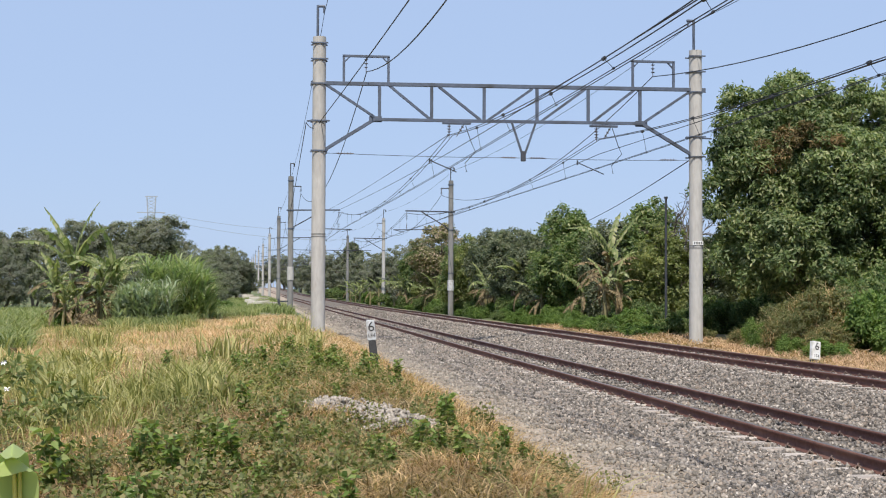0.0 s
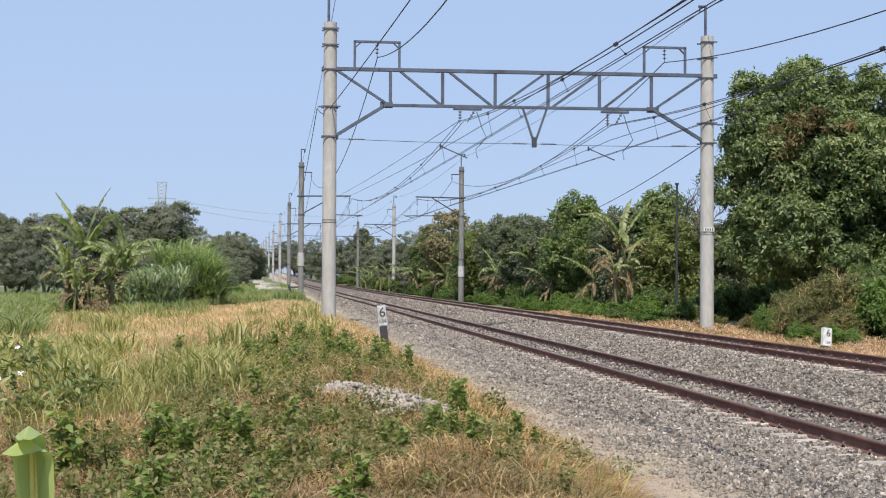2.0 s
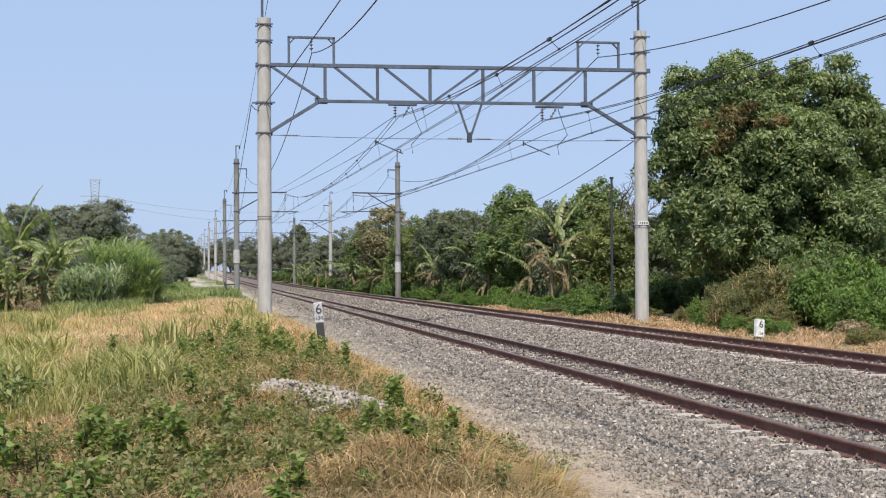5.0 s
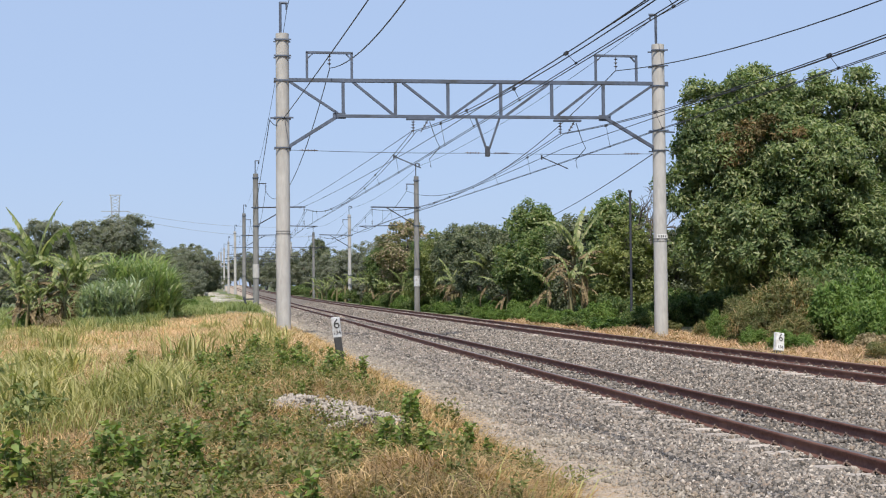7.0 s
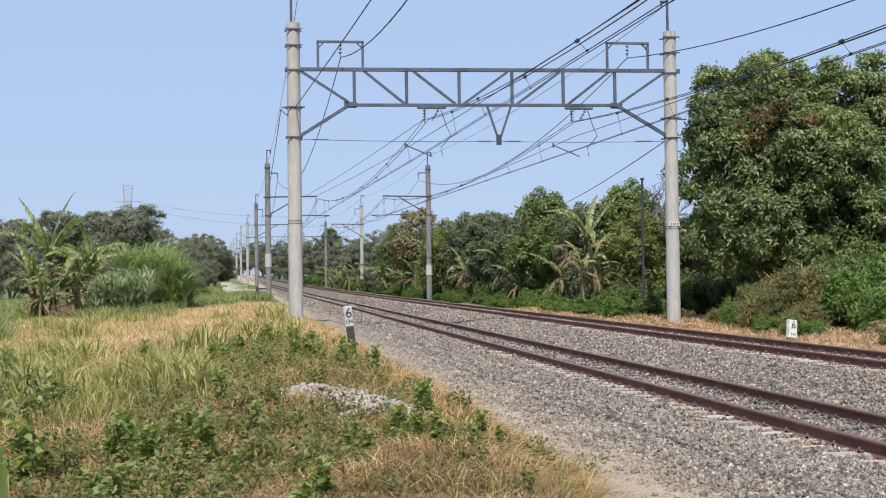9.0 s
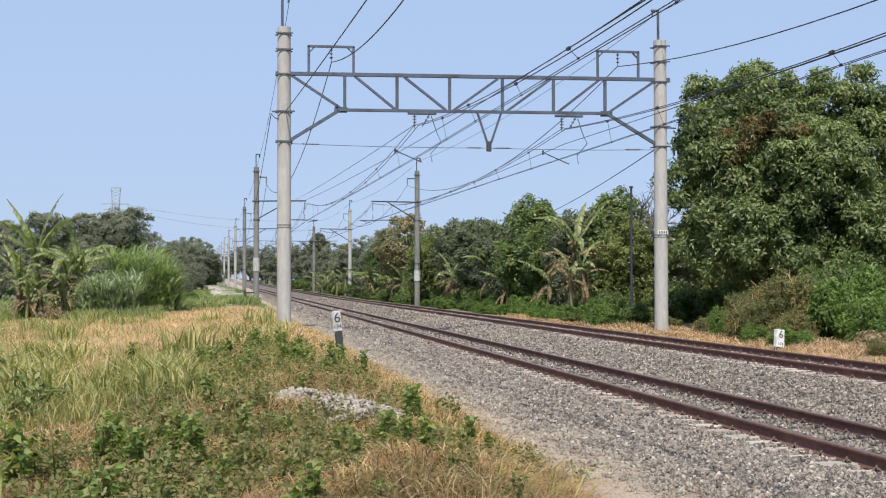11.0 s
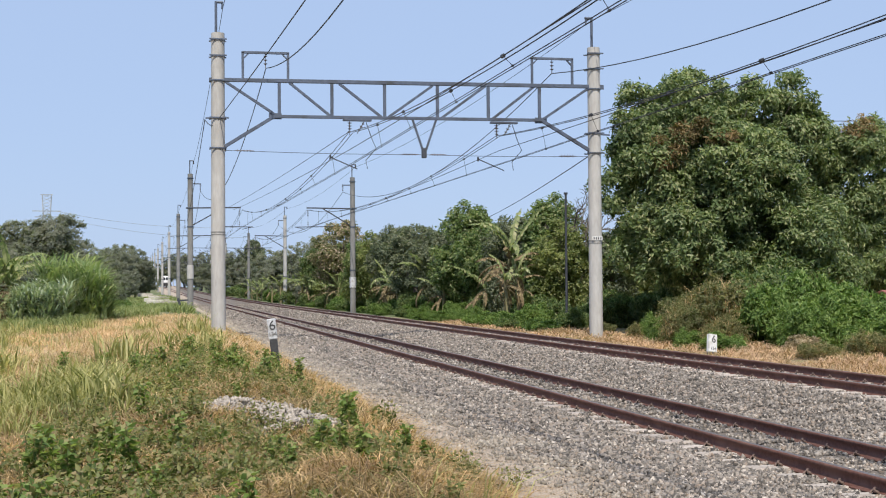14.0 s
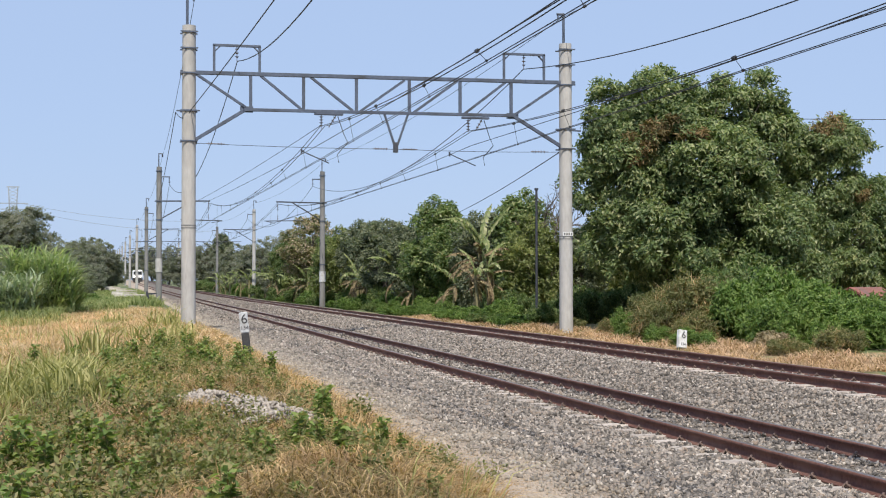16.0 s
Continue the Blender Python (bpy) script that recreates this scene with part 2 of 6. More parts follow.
MAT_PORCELAIN = surface("grey_porcelain", (0.1, 0.08, 0.075), (0.2, 0.18, 0.18), 20, 0.25, 0.0, None, 1, 0.0, 0.001)
MAT_WHITE = surface("white_sign_paint", (0.5, 0.51, 0.51), (0.68, 0.68, 0.67), 20, 0.6, 0, (0.4, 0.37, 0.33), 7, 0.1, 0.002)
MAT_GREYWHITE = surface("grey_white_paint", (0.36, 0.375, 0.4), (0.54, 0.55, 0.57), 22, 0.7, 0, (0.3, 0.28, 0.26), 8, 0.1, 0.002)
MAT_BLACK = surface("black_paint", (0.02, 0.02, 0.022), (0.05, 0.05, 0.052), 20, 0.7, 0, None, 1, 0.1, 0.002)

# ------------------------------------------------------------------ lie of the land
TRACK_X, FAR_X, FAR_Z = 6.52, 10.6, 0.19   # centre lines of the two tracks beside the camera
GAUGE = 0.5675


def bend(y):
    """Sideways offset of the line: straight, then a slow turn to the left."""
    y = np.asarray(y, float)
    return np.where(y < 85, 0, np.where(y < 200, -(y - 85) ** 2 * 0.0205 / 230, -1.179 - 0.0205 * (y - 200)))


def climb(y):
    return np.minimum(np.maximum(np.asarray(y, float) - 110, 0) ** 1.5 * 0.00042, 3.2)


LAND_U = [-400, -30, -9, -5, -2.0, 0.0, 1.3, 2.0, 2.5, 3.2, 4.6, 12.0, 12.6, 13.6, 17, 60, 400]
LAND_Z = [-0.5, -0.4, -0.1, 0.05, 0.24, 0.34, 0.30, 0.16, 0.05, -0.3, -0.4, -0.4, -0.02, -0.08, -0.1, -0.1, -0.1]
BED_U = [2.25, 2.6, 3.3, 4.3, 5.0, 5.3, 7.75, 8.1, 9.3, 9.45, 11.8, 12.3, 13.0]
BED_Z = [-0.1, 0.03, -0.03, -0.08, -0.12, -0.15, -0.15, -0.11, 0.02, 0.035, 0.035, 0.0, -0.25]


def lumps(x, y):
    return 0.05 * np.sin(1.7 * x + 0.6 * y) * np.sin(0.9 * y - 0.7 * x + 1) + 0.03 * np.sin(3.1 * x - 2.3 * y) + 0.025 * np.sin(4.7 * y + 1.3 * x)


def land(x, y):
    x, y = np.asarray(x, float), np.asarray(y, float)
    u = x - bend(y)
    rough = np.where((u > 2.3) & (u < 12.8), 0.15, 1.0) * np.clip(1.5 - y / 120, 0.2, 1)
    return np.interp(u, LAND_U, LAND_Z) + climb(y) + rough * lumps(x, y)


def bed(x, y):
    u = np.asarray(x, float) - bend(y)
    return np.interp(u, BED_U, BED_Z) + climb(y) + 0.012 * np.sin(5 * u + 2.1 * np.asarray(y)) * np.sin(3.3 * np.asarray(y) - 2 * u)


def sheet(us, ys, height, follow):
    y, u = np.meshgrid(ys, us, indexing="ij")
    x = u + (bend(y) if follow else 0)
    v = np.stack([x, y, height(x, y)], -1).reshape(-1, 3)
    n = len(us)
    i, j = np.meshgrid(np.arange(len(ys) - 1), np.arange(n - 1), indexing="ij")
    a = (i * n + j).ravel()
    return v, np.stack([a, a + 1, a + n + 1, a + n], 1)


ys = np.concatenate([[-2500, -600, -150, -40, -12], np.arange(-4, 60, 0.5), np.arange(60, 140, 3), np.arange(140, 420, 14), [450, 600, 900, 1500, 4500]])
us = np.concatenate([[-4000, -900, -300, -120, -60, -40, -28, -20, -15, -12], np.arange(-10, 2.5, 0.4), [2.5, 2.8, 3.2, 4.6, 8, 12, 12.3, 12.6, 13, 13.6, 14.5, 15.5, 17, 20, 25, 35, 60, 120, 300, 900, 4000]])
ground = piece("ground", arrays("ground", *sheet(us, ys, land, True), MAT_GROUND, True))
tagged(ground, "dry straw-coloured soil and grass beside the railway", "ground", kind="structure")
ys = np.concatenate([np.arange(-40, 70, 0.5), np.arange(70, 200, 3), np.arange(200, 1000, 20)])
ballast = piece("ballast_bed", arrays("ballast_bed", *sheet(np.sort(np.concatenate([BED_U, np.arange(2.7, 5, 0.25), np.arange(5.5, 9.3, 0.3)])), ys, bed, True), MAT_BALLAST, True))
tagged(ballast, "grey crushed stone ballast with sandy foot", "ballast", kind="structure")

# ------------------------------------------------------------------ tracks
RAIL = [(-0.065, -0.15), (0.065, -0.15), (0.065, -0.138), (0.012, -0.118), (0.012, -0.045), (0.034, -0.035), (0.034, -0.003), (0.028, 0.0),
        (-0.028, 0.0), (-0.034, -0.003), (-0.034, -0.035), (-0.012, -0.045), (-0.012, -0.118), (-0.065, -0.138)]


def rail_mesh(x, z):
    y = np.concatenate([np.arange(-40, 80, 4.0), np.arange(80, 320, 8.0), np.arange(320, 1001, 40.0)])
    c = np.array(RAIL)
    n = len(c)
    v = np.empty((len(y), n, 3))
    v[:, :, 0] = x + bend(y)[:, None] + c[:, 0]
    v[:, :, 1] = y[:, None]
    v[:, :, 2] = z + climb(y)[:, None] + c[:, 1]
    i, j = np.meshgrid(np.arange(len(y) - 1), np.arange(n), indexing="ij")
    i, j = i.ravel(), j.ravel()
    k = (j + 1) % n
    me = arrays("rail", v.reshape(-1, 3), np.stack([i * n + j, i * n + k, (i + 1) * n + k, (i + 1) * n + j], 1), MAT_RUST)
    me.materials.append(MAT_RAILTOP)
    me.polygons.foreach_set("material_index", np.where(j == 7, 1, 0).astype(np.int32))
    return me


def sleeper_mesh():
    bm = bmesh.new()
    for x, w in ((-0.72, 0.26), (0.72, 0.26)):
        box(bm, (0.56, w, 0.2), pose(x, 0, -0.232), 0.02)
    box(bm, (1.0, 0.2, 0.16), pose(0, 0, -0.255), 0.02)
    me = bpy.data.meshes.new("sleeper")
    bm.to_mesh(me)
    bm.free()
    me.materials.append(MAT_SLEEPER)
    return me


MAT_CLIP = surface("dusty_clip_steel", (0.075, 0.045, 0.036), (0.16, 0.11, 0.09), 40, 0.85, 0.0)


def clip_mesh():
    """A bent spring clip on its shoulder."""
    a = np.linspace(-0.6, 1.5 * math.pi, 12)
    ring = np.stack([0.02 * np.sin(2 * a) + 0.01, 0.044 * np.cos(a), -0.112 + 0.027 * np.sin(a)], 1)
    v, f = merged([tube(ring, 0.012, 6), tube([(-0.03, -0.04, -0.125), (0, 0, -0.118), (0.03, 0.04, -0.125)], 0.022, 5)])
    return arrays("rail_clip", v, f, MAT_CLIP, True)


SLEEPER, CLIP = sleeper_mesh(), clip_mesh()


def track(x, z, label, clip_from, clip_to, seed):
    rnd = random.Random(seed)
    t = thing("railway_track", pose(0, 0, 0), label, "railway track", "tracks")
    for s in (-GAUGE, GAUGE):
        piece("rail", rail_mesh(x + s, z), None, t, "rusty brown steel rail with worn top")
    y = 7.5
    while y < 120:
        m = pose(x + float(bend(y)) + rnd.uniform(-0.01, 0.01), y, z + float(climb(y)) + rnd.uniform(-0.006, 0.006))
        sl = piece("sleeper", SLEEPER, None, t)
        sl.matrix_basis = m
        if clip_from < y < clip_to:
            for s in (-GAUGE, GAUGE):
                for e in (-1, 1):
                    piece("rail_clip", CLIP, None, sl).matrix_basis = pose(s + e * 0.085, 0, 0, 0, 0, 180 if e < 0 else 0)
        y += 0.6
    return t


track(TRACK_X, 0.0, "double-railed rusty track on concrete sleepers in ballast", 8, 36, 1)
track(FAR_X, FAR_Z, "rusty parallel track on concrete sleepers in grey ballast", 19, 36, 2)

# ------------------------------------------------------------------ portal over the tracks
PY = 44.4


def pole_mesh(h, r0, r1):
    bm = bmesh.new()
    rod(bm, (0, 0, -0.4), (0, 0, h), r0, r1, 24)
    smooth(bm)
    return bm


def band(parent, z, r, name="band", h=0.05, mat=None):
    bm = bmesh.new()
    rod(bm, (0, 0, z - h / 2), (0, 0, z + h / 2), r + 0.015, None, 20)
    box(bm, (2 * r + 0.2, 0.05, h), pose(0, 0, z))
    return part(name, bm, mat or MAT_GALV, parent)


def disc_insulator(parent, a, b, n=4, r=0.065, name="insulator"):
    """A string of discs between two points in the parent's space."""
    a, b = Vector(a), Vector(b)
    bm = bmesh.new()
    rod(bm, a, b, 0.014, None, 6)
    for i in range(n):
        p = a.lerp(b, (i + 1) / (n + 1))
        d = (b - a).normalized() * 0.025
        rod(bm, p - d, p + d * 0.4, r, r * 0.35, 10)
    return part(name, smooth(bm), MAT_PORCELAIN, parent)


portal = thing("overhead_line_portal", pose(0, PY, 0), "grey steel lattice portal on two round concrete poles over the tracks", "portal")
for x, z0, z1, hook in ((1.70, 0.3, 9.97, 1), (14.45, -0.08, 9.86, -1)):
    bm = bmesh.new()
    rod(bm, (x, 0, z0 - 0.5), (x, 0, z1), 0.235, 0.215, 28)
    pole = part("concrete_pole", smooth(bm), MAT_POLE, portal, "round grey spun concrete pole")
    for z in (z1 - 0.22, z1 - 0.75, 8.42, 7.2 if hook > 0 else 6.9, 6.22):
        bm = bmesh.new()
        rod(bm, (x, 0, z - 0.022), (x, 0, z + 0.022), 0.234, None, 24)
        if z > 3.5:
            box(bm, (0.56, 0.03, 0.045), pose(x, -0.235, z))
            box(bm, (0.56, 0.03, 0.045), pose(x, 0.235, z))
        part("pole_band", bm, MAT_GALV, pole, "galvanised steel band")
    for z in (3.42, 3.5) if hook > 0 else (3.14, 3.22):
        part("joint_ring", rod(bmesh.new(), (x, 0, z - 0.014), (x, 0, z + 0.014), 0.238, None, 24), MAT_POLE_DARK, pole, "thin dark joint ring")
    bm = bmesh.new()
    rod(bm, (x - 0.06, 0, z1 - 0.35), (x - 0.06, 0, z1 + 1.05), 0.045, None, 10)
    rod(bm, (x - 0.06, 0, z1 + 1.02), (x - 0.06 + hook * 0.24, 0, z1 + 1.02), 0.045, None, 8)
    rod(bm, (x - 0.06 + hook * 0.2, 0, z1 + 1.02), (x - 0.06 + hook * 0.2, 0, z1 + 0.8), 0.03, None, 8)
    part("earth_wire_bracket", bm, MAT_GALV, portal, "bent steel pipe bracket")
    # plate with unreadable marks
    if hook < 0:
        bm = box(bmesh.new(), (0.36, 0.02, 0.13), pose(x, -0.225, 3.3))
        plate = part("pole_plate", bm, MAT_WHITE, pole, "small white plate on the pole")
        bm = bmesh.new()
        for i in range(4):
            box(bm, (0.04, 0.006, 0.08), pose(x - 0.12 + i * 0.08, -0.238, 3.3))
        tagged(part("marks", bm, MAT_BLACK, plate), kind="stuff")


def beam_part(name, a, b, w=0.09, d=0.07):
    bm = bmesh.new()
    a, b = Vector(a), Vector(b)
    bar(bm, a + Vector((0, 0.05, 0)), b + Vector((0, 0.05, 0)), w * 0.25, d, (0, 1, 0))
    bar(bm, a - Vector((0, 0.03, 0)), b - Vector((0, 0.03, 0)), d, w * 0.8, (0, 1, 0), 0.006)
    return part(name, bm, MAT_GALV, portal)


beam_part("top_chord", (1.42, 0, 8.45), (14.78, 0, 8.52), 0.15, 0.12)
beam_part("bottom_chord", (3.45, 0, 7.29), (12.65, 0, 7.33), 0.12, 0.1)
beam_part("knee_brace", (1.85, 0, 6.24), (3.5, 0, 7.28), 0.13, 0.11)
beam_part("knee_brace", (14.3, 0, 6.3), (12.6, 0, 7.3), 0.13, 0.11)
for x in (3.68, 5.41, 7.17, 8.96, 10.71, 12.5):
    beam_part("strut", (x, 0, 7.31), (x, 0, 8.46), 0.11, 0.1)
for a, b in (((1.9, 8.42), (3.5, 7.38)), ((4.0, 8.42), (5.35, 7.34)), ((5.65, 8.42), (7.05, 7.34)), ((7.3, 7.34), (8.8, 8.42)), ((9.1, 7.34), (10.6, 8.44)), ((10.85, 7.34), (12.3, 8.46)), ((12.65, 7.38), (14.25, 8.46))):
    beam_part("diagonal", (a[0], 0, a[1]), (b[0], 0, b[1]), 0.1, 0.085)
for x, z in ((3.55, 7.3), (12.55, 7.32), (1.75, 6.22), (14.4, 6.28)):
    bm = box(bmesh.new(), (0.42, 0.03, 0.2), pose(x, -0.02, z), 0.01)
    part("gusset_plate", bm, MAT_GALV, portal)
for x0, x1, zt in ((2.5, 3.97, 9.37), (12.25, 13.67, 9.44)):
    for x in (x0, x1):
        beam_part("frame_post", (x, 0, 8.5), (x, 0, zt), 0.09, 0.08)
        s = 0.2 if x == x0 else -0.2
        beam_part("corner_brace", (x, 0, zt - 0.22), (x + s, 0, zt - 0.02), 0.05, 0.04)
    beam_part("frame_top", (x0 - 0.04, 0, zt), (x1 + 0.04, 0, zt), 0.09, 0.08)
    disc_insulator(portal, ((x0 + x1) / 2, 0, zt), ((x0 + x1) / 2, 0, zt - 0.5), 3, 0.07)
beam_part("v_hanger_leg", (8.1, 0, 7.3), (8.45, 0, 6.25), 0.08, 0.07)
beam_part("v_hanger_leg", (8.92, 0, 7.3), (8.56, 0, 6.25), 0.08, 0.07)
part("v_hanger_shoe", box(bmesh.new(), (0.16, 0.14, 0.34), pose(8.5, 0, 6.16), 0.015), MAT_DARKSTEEL, portal)
for x in (6.0, 11.0):
    part("hanger_beam", box(bmesh.new(), (0.95, 0.16, 0.07), pose(x + 0.25, 0, 7.22), 0.01), MAT_GALV, portal)
    disc_insulator(portal, (x, 0, 7.2), (x, 0, 6.72), 4, 0.075)
    disc_insulator(portal, (x + 0.5, 0, 7.2), (x + 0.25, 0, 6.78), 3, 0.06)
    pts = [(x + 0.55, 0, 7.15), (x + 0.75, 0.05, 6.6), (x + 0.9, 0.1, 6.3), (x + 0.55, 0.1, 5.9), (x + 0.6, 0.1, 5.62)]
    piece("jumper", arrays("jumper", *tube(pts, 0.014, 5), MAT_WIRE), None, portal)
    bm = bmesh.new()
    rod(bm, (x - 0.65, 0, 5.98), (x + 0.25, 0, 5.6), 0.018, None, 6)
    rod(bm, (x - 0.65, 0, 6.05), (x - 0.65, 0, 5.9), 0.03, None, 6)
    part("registration_arm", bm, MAT_DARKSTEEL, portal)
for a, b in (((1.95, 6.16), (8.4, 6.1)), ((8.6, 6.1), (14.2, 6.12))):
    n = 20
    pts = [(a[0] + (b[0] - a[0]) * i / n, 0, a[1] + (b[1] - a[1]) * i / n - 0.03 * math.sin(math.pi * i / n)) for i in range(n + 1)]
    piece("span_wire", arrays("span_wire", *tube(pts, 0.009, 5), MAT_WIRE), None, portal)
for a, b in (((2.25, 6.16), (2.85, 6.155)), ((7.75, 6.11), (8.3, 6.105)), ((8.7, 6.105), (9.25, 6.11)), ((13.2, 6.115), (13.8, 6.12))):
    disc_insulator(portal, (a[0], 0, a[1]), (b[0], 0, b[1]), 5, 0.045)
beam_part("side_arm", (1.3, 0, 7.2), (2.05, 0, 7.22), 0.06, 0.05)
beam_part("side_arm", (14.1, 0, 6.9), (15.0, 0, 6.86), 0.06, 0.05)


# ------------------------------------------------------------------ masts along the line
def mast(x, y, top, side, mat, r, label, arm, plate=None):
    """A mast with its cantilever; side 1 reaches to +x, -1 to -x."""
    x, g = x + float(bend(y)), float(climb(y))
    m = thing("overhead_line_mast", pose(x, y, g), label, "mast", "masts along the line")
    bm = bmesh.new()
    rod(bm, (0, 0, -0.6), (0, 0, top), r, r * 0.85, 16)
    part("pole", smooth(bm), mat, m)
    bm = bmesh.new()
    rod(bm, (-0.03, 0, top - 0.4), (-0.03, 0, top + 0.95), 0.035, None, 8)
    rod(bm, (-0.03, 0, top + 0.92), (0.24, 0, top + 0.92), 0.035, None, 8)
    rod(bm, (0.22, 0, top + 0.92), (0.22, 0, top + 0.7), 0.05, None, 8)
    part("top_bracket", bm, MAT_DARKSTEEL, m)
    s = side
    bm = bmesh.new()
    bar(bm, (-s * 0.3, 0, 7.4), (s * arm, 0, 7.45), 0.09)
    part("cantilever_arm", bm, MAT_DARKSTEEL, m)
    bm = bmesh.new()
    bar(bm, (0, 0, 6.1), (s * arm * 0.65, 0, 7.4), 0.075)
    part("cantilever_brace", bm, MAT_DARKSTEEL, m)
    bm = bmesh.new()
    rod(bm, (s * arm * 0.42, 0, 6.12), (s * (arm + 0.85), 0, 6.08), 0.03, None, 6)
    rod(bm, (s * (arm + 0.8), 0, 6.08), (s * (arm + 0.1), 0, 5.92), 0.02, None, 6)
    part("registration_tube", bm, MAT_DARKSTEEL, m)
    disc_insulator(m, (s * (arm - 0.1), 0, 7.4), (s * (arm - 0.1), 0, 6.75), 4, 0.08)
    disc_insulator(m, (s * (arm - 0.1), 0, 6.55), (s * (arm - 0.1), 0, 6.1), 2, 0.06)
    bm = bmesh.new()
    bar(bm, (0, 0, 9.1), (s * 0.75, 0, 9.1), 0.07)
    part("feeder_bracket", bm, MAT_DARKSTEEL, m)
    disc_insulator(m, (s * 0.7, 0, 9.08), (s * 0.7, 0, 8.6), 4, 0.075)
    for z in (top - 0.3, 7.4, 6.1, 3.0):
        bm = bmesh.new()
        rod(bm, (0, 0, z - 0.03), (0, 0, z + 0.03), r + 0.02, None, 14)
        part("pole_band", bm, MAT_GALV, m)
    if plate:
        part("marker_panel", smooth(rod(bmesh.new(), (0, 0, plate[0]), (0, 0, plate[1]), r + 0.03, None, 18)), MAT_POLE if side > 0 else MAT_GREYWHITE, m, "pale painted marker band")
    return m


SPAN = 52.05
for k in range(1, 15):
    y = PY + SPAN * k
    dark = k in (1, 2)
    mast(1.75, y, 9.8, 1, MAT_POLE_DARK if k in (1, 2) else MAT_POLE, 0.215, "weathered concrete mast with a steel cantilever reaching over the track", 3.5, (2.45, 3.4) if k == 1 else None)
    mast(13.2, y, 9.66, -1, MAT_POLE_DARK if k in (1, 3) else MAT_POLE, 0.205, "concrete mast with a cantilever carrying the overhead line", 3.3, (1.75, 2.5) if k == 1 else None)


# ------------------------------------------------------------------ wires
def span_points(x0, x1, y0, y1, z0, z1, sag, n=24):
    t = np.linspace(0, 1, n + 1)
    y = y0 + (y1 - y0) * t
    return np.stack([x0 + (x1 - x0) * t, y, z0 + (z1 - z0) * t - 4 * sag * t * (1 - t)], 1)


def supports(x_portal, x_beyond, z_portal, z_beyond, count=9):
    """Support points of a wire: one behind the camera, the portal, then the masts."""
    out = [(x_portal, PY - SPAN, z_portal), (x_portal, PY, z_portal)]
    for k in range(1, count):
        y = PY + SPAN * k
        out.append((x_beyond + float(bend(y)), y, z_beyond + float(climb(y))))
    return out


def wire(name, sup, sag, r, label, offsets=((0, 0),)):
    pairs = []
    for ox, oz in offsets:
        pts = [span_points(a[0] + ox, b[0] + ox, a[1], b[1], a[2] + oz, b[2] + oz, sag)[:-1] for a, b in zip(sup, sup[1:])]
        pairs.append(tube(np.concatenate(pts), r, 5))
    ob = piece(name, arrays(name, *merged(pairs), MAT_WIRE))
    return tagged(ob, label, "wire", "overhead wires")


def catenary(x_portal, x_beyond, name, sag0, z0, aux):
    """Messenger, contact wire and droppers; aux gives the ends of the auxiliary wires beyond the portal."""
    msup, csup = supports(x_portal, x_beyond, z0, 7.3), supports(x_portal + 0.15, x_beyond, 5.85, 6.05)
    csup[0] = (*csup[0][:2], 5.3)
    line = thing(name, pose(0, 0, 0), "twin contact wire hung by droppers from a sagging twin messenger", "overhead line", "overhead wires")
    for nm, sup, sag, r, off in (("messenger_wire", msup, sag0, 0.0115, ((-0.07, 0), (0.07, 0))), ("contact_wire", csup, 0.0, 0.0095, ((-0.04, 0), (0.04, 0)))):
        pairs = []
        for ox, oz in off:
            pts = [span_points(a[0] + ox, b[0] + ox, a[1], b[1], a[2], b[2], sag)[:-1] for a, b in zip(sup, sup[1:])]
            pairs.append(tube(np.concatenate(pts), r, 5))
        piece(nm, arrays(nm, *merged(pairs), MAT_WIRE), None, line)
    for dx, z, xe, ze, back in aux:
        sup = [(x_portal + dx, PY - SPAN, z - 0.8)] * back + [(x_portal + dx, PY, z), (xe, PY + SPAN, ze)]
        pts = np.concatenate([span_points(a[0], b[0], a[1], b[1], a[2], b[2], 0.1) for a, b in zip(sup, sup[1:])])
        piece("auxiliary_wire", arrays("auxiliary_wire", *tube(np.unique(pts, axis=0)[np.argsort(np.unique(pts, axis=0)[:, 1])], 0.011, 5), MAT_WIRE), None, line)
    for (a, b), (c, d) in zip(zip(msup[:4], msup[1:5]), zip(csup[:4], csup[1:5])):
        m, w = span_points(a[0], b[0], a[1], b[1], a[2], b[2], sag0, 10), span_points(c[0], d[0], c[1], d[1], c[2], d[2], 0, 10)
        for i in range(1, 10):
            o = 0.07 if i % 2 else -0.07
            p, q = Vector(m[i]) + Vector((o, 0, 0)), Vector(w[i]) + Vector((o * 0.57, 0, 0))
            bm = bmesh.new()
            rod(bm, p, q, 0.006, None, 4)
            rod(bm, p - Vector((0, 0.06, 0)), p + Vector((0, 0.06, 0)), 0.04, None, 6)
            rod(bm, q - Vector((0, 0.03, 0)), q + Vector((0, 0.03, 0)), 0.025, None, 6)
            part("dropper", bm, MAT_WIRE, line)
    return line


catenary(6.05, 5.3, "overhead_line", 1.06, 6.82, ((0.05, 6.3, 4.75, 7.3, 1), (-0.05, 6.85, 4.45, 7.5, 0)))
catenary(11.05, 10.0, "overhead_line", 0.95, 6.77, ((0.05, 6.28, 10.0, 6.0, 1),))
wire("feeder_wire", supports(3.25, 2.45, 8.87, 8.6), 2.02, 0.016, "dark sagging feeder cable on the portal's steel frame")
wire("feeder_wire", supports(12.95, 12.5, 8.94, 8.6), 1.75, 0.016, "dark sagging feeder cable beside the far pole")
wire("earth_wire", supports(1.86, 1.95, 10.8, 10.5), 0.5, 0.01, "thin earth wire along the mast tops")
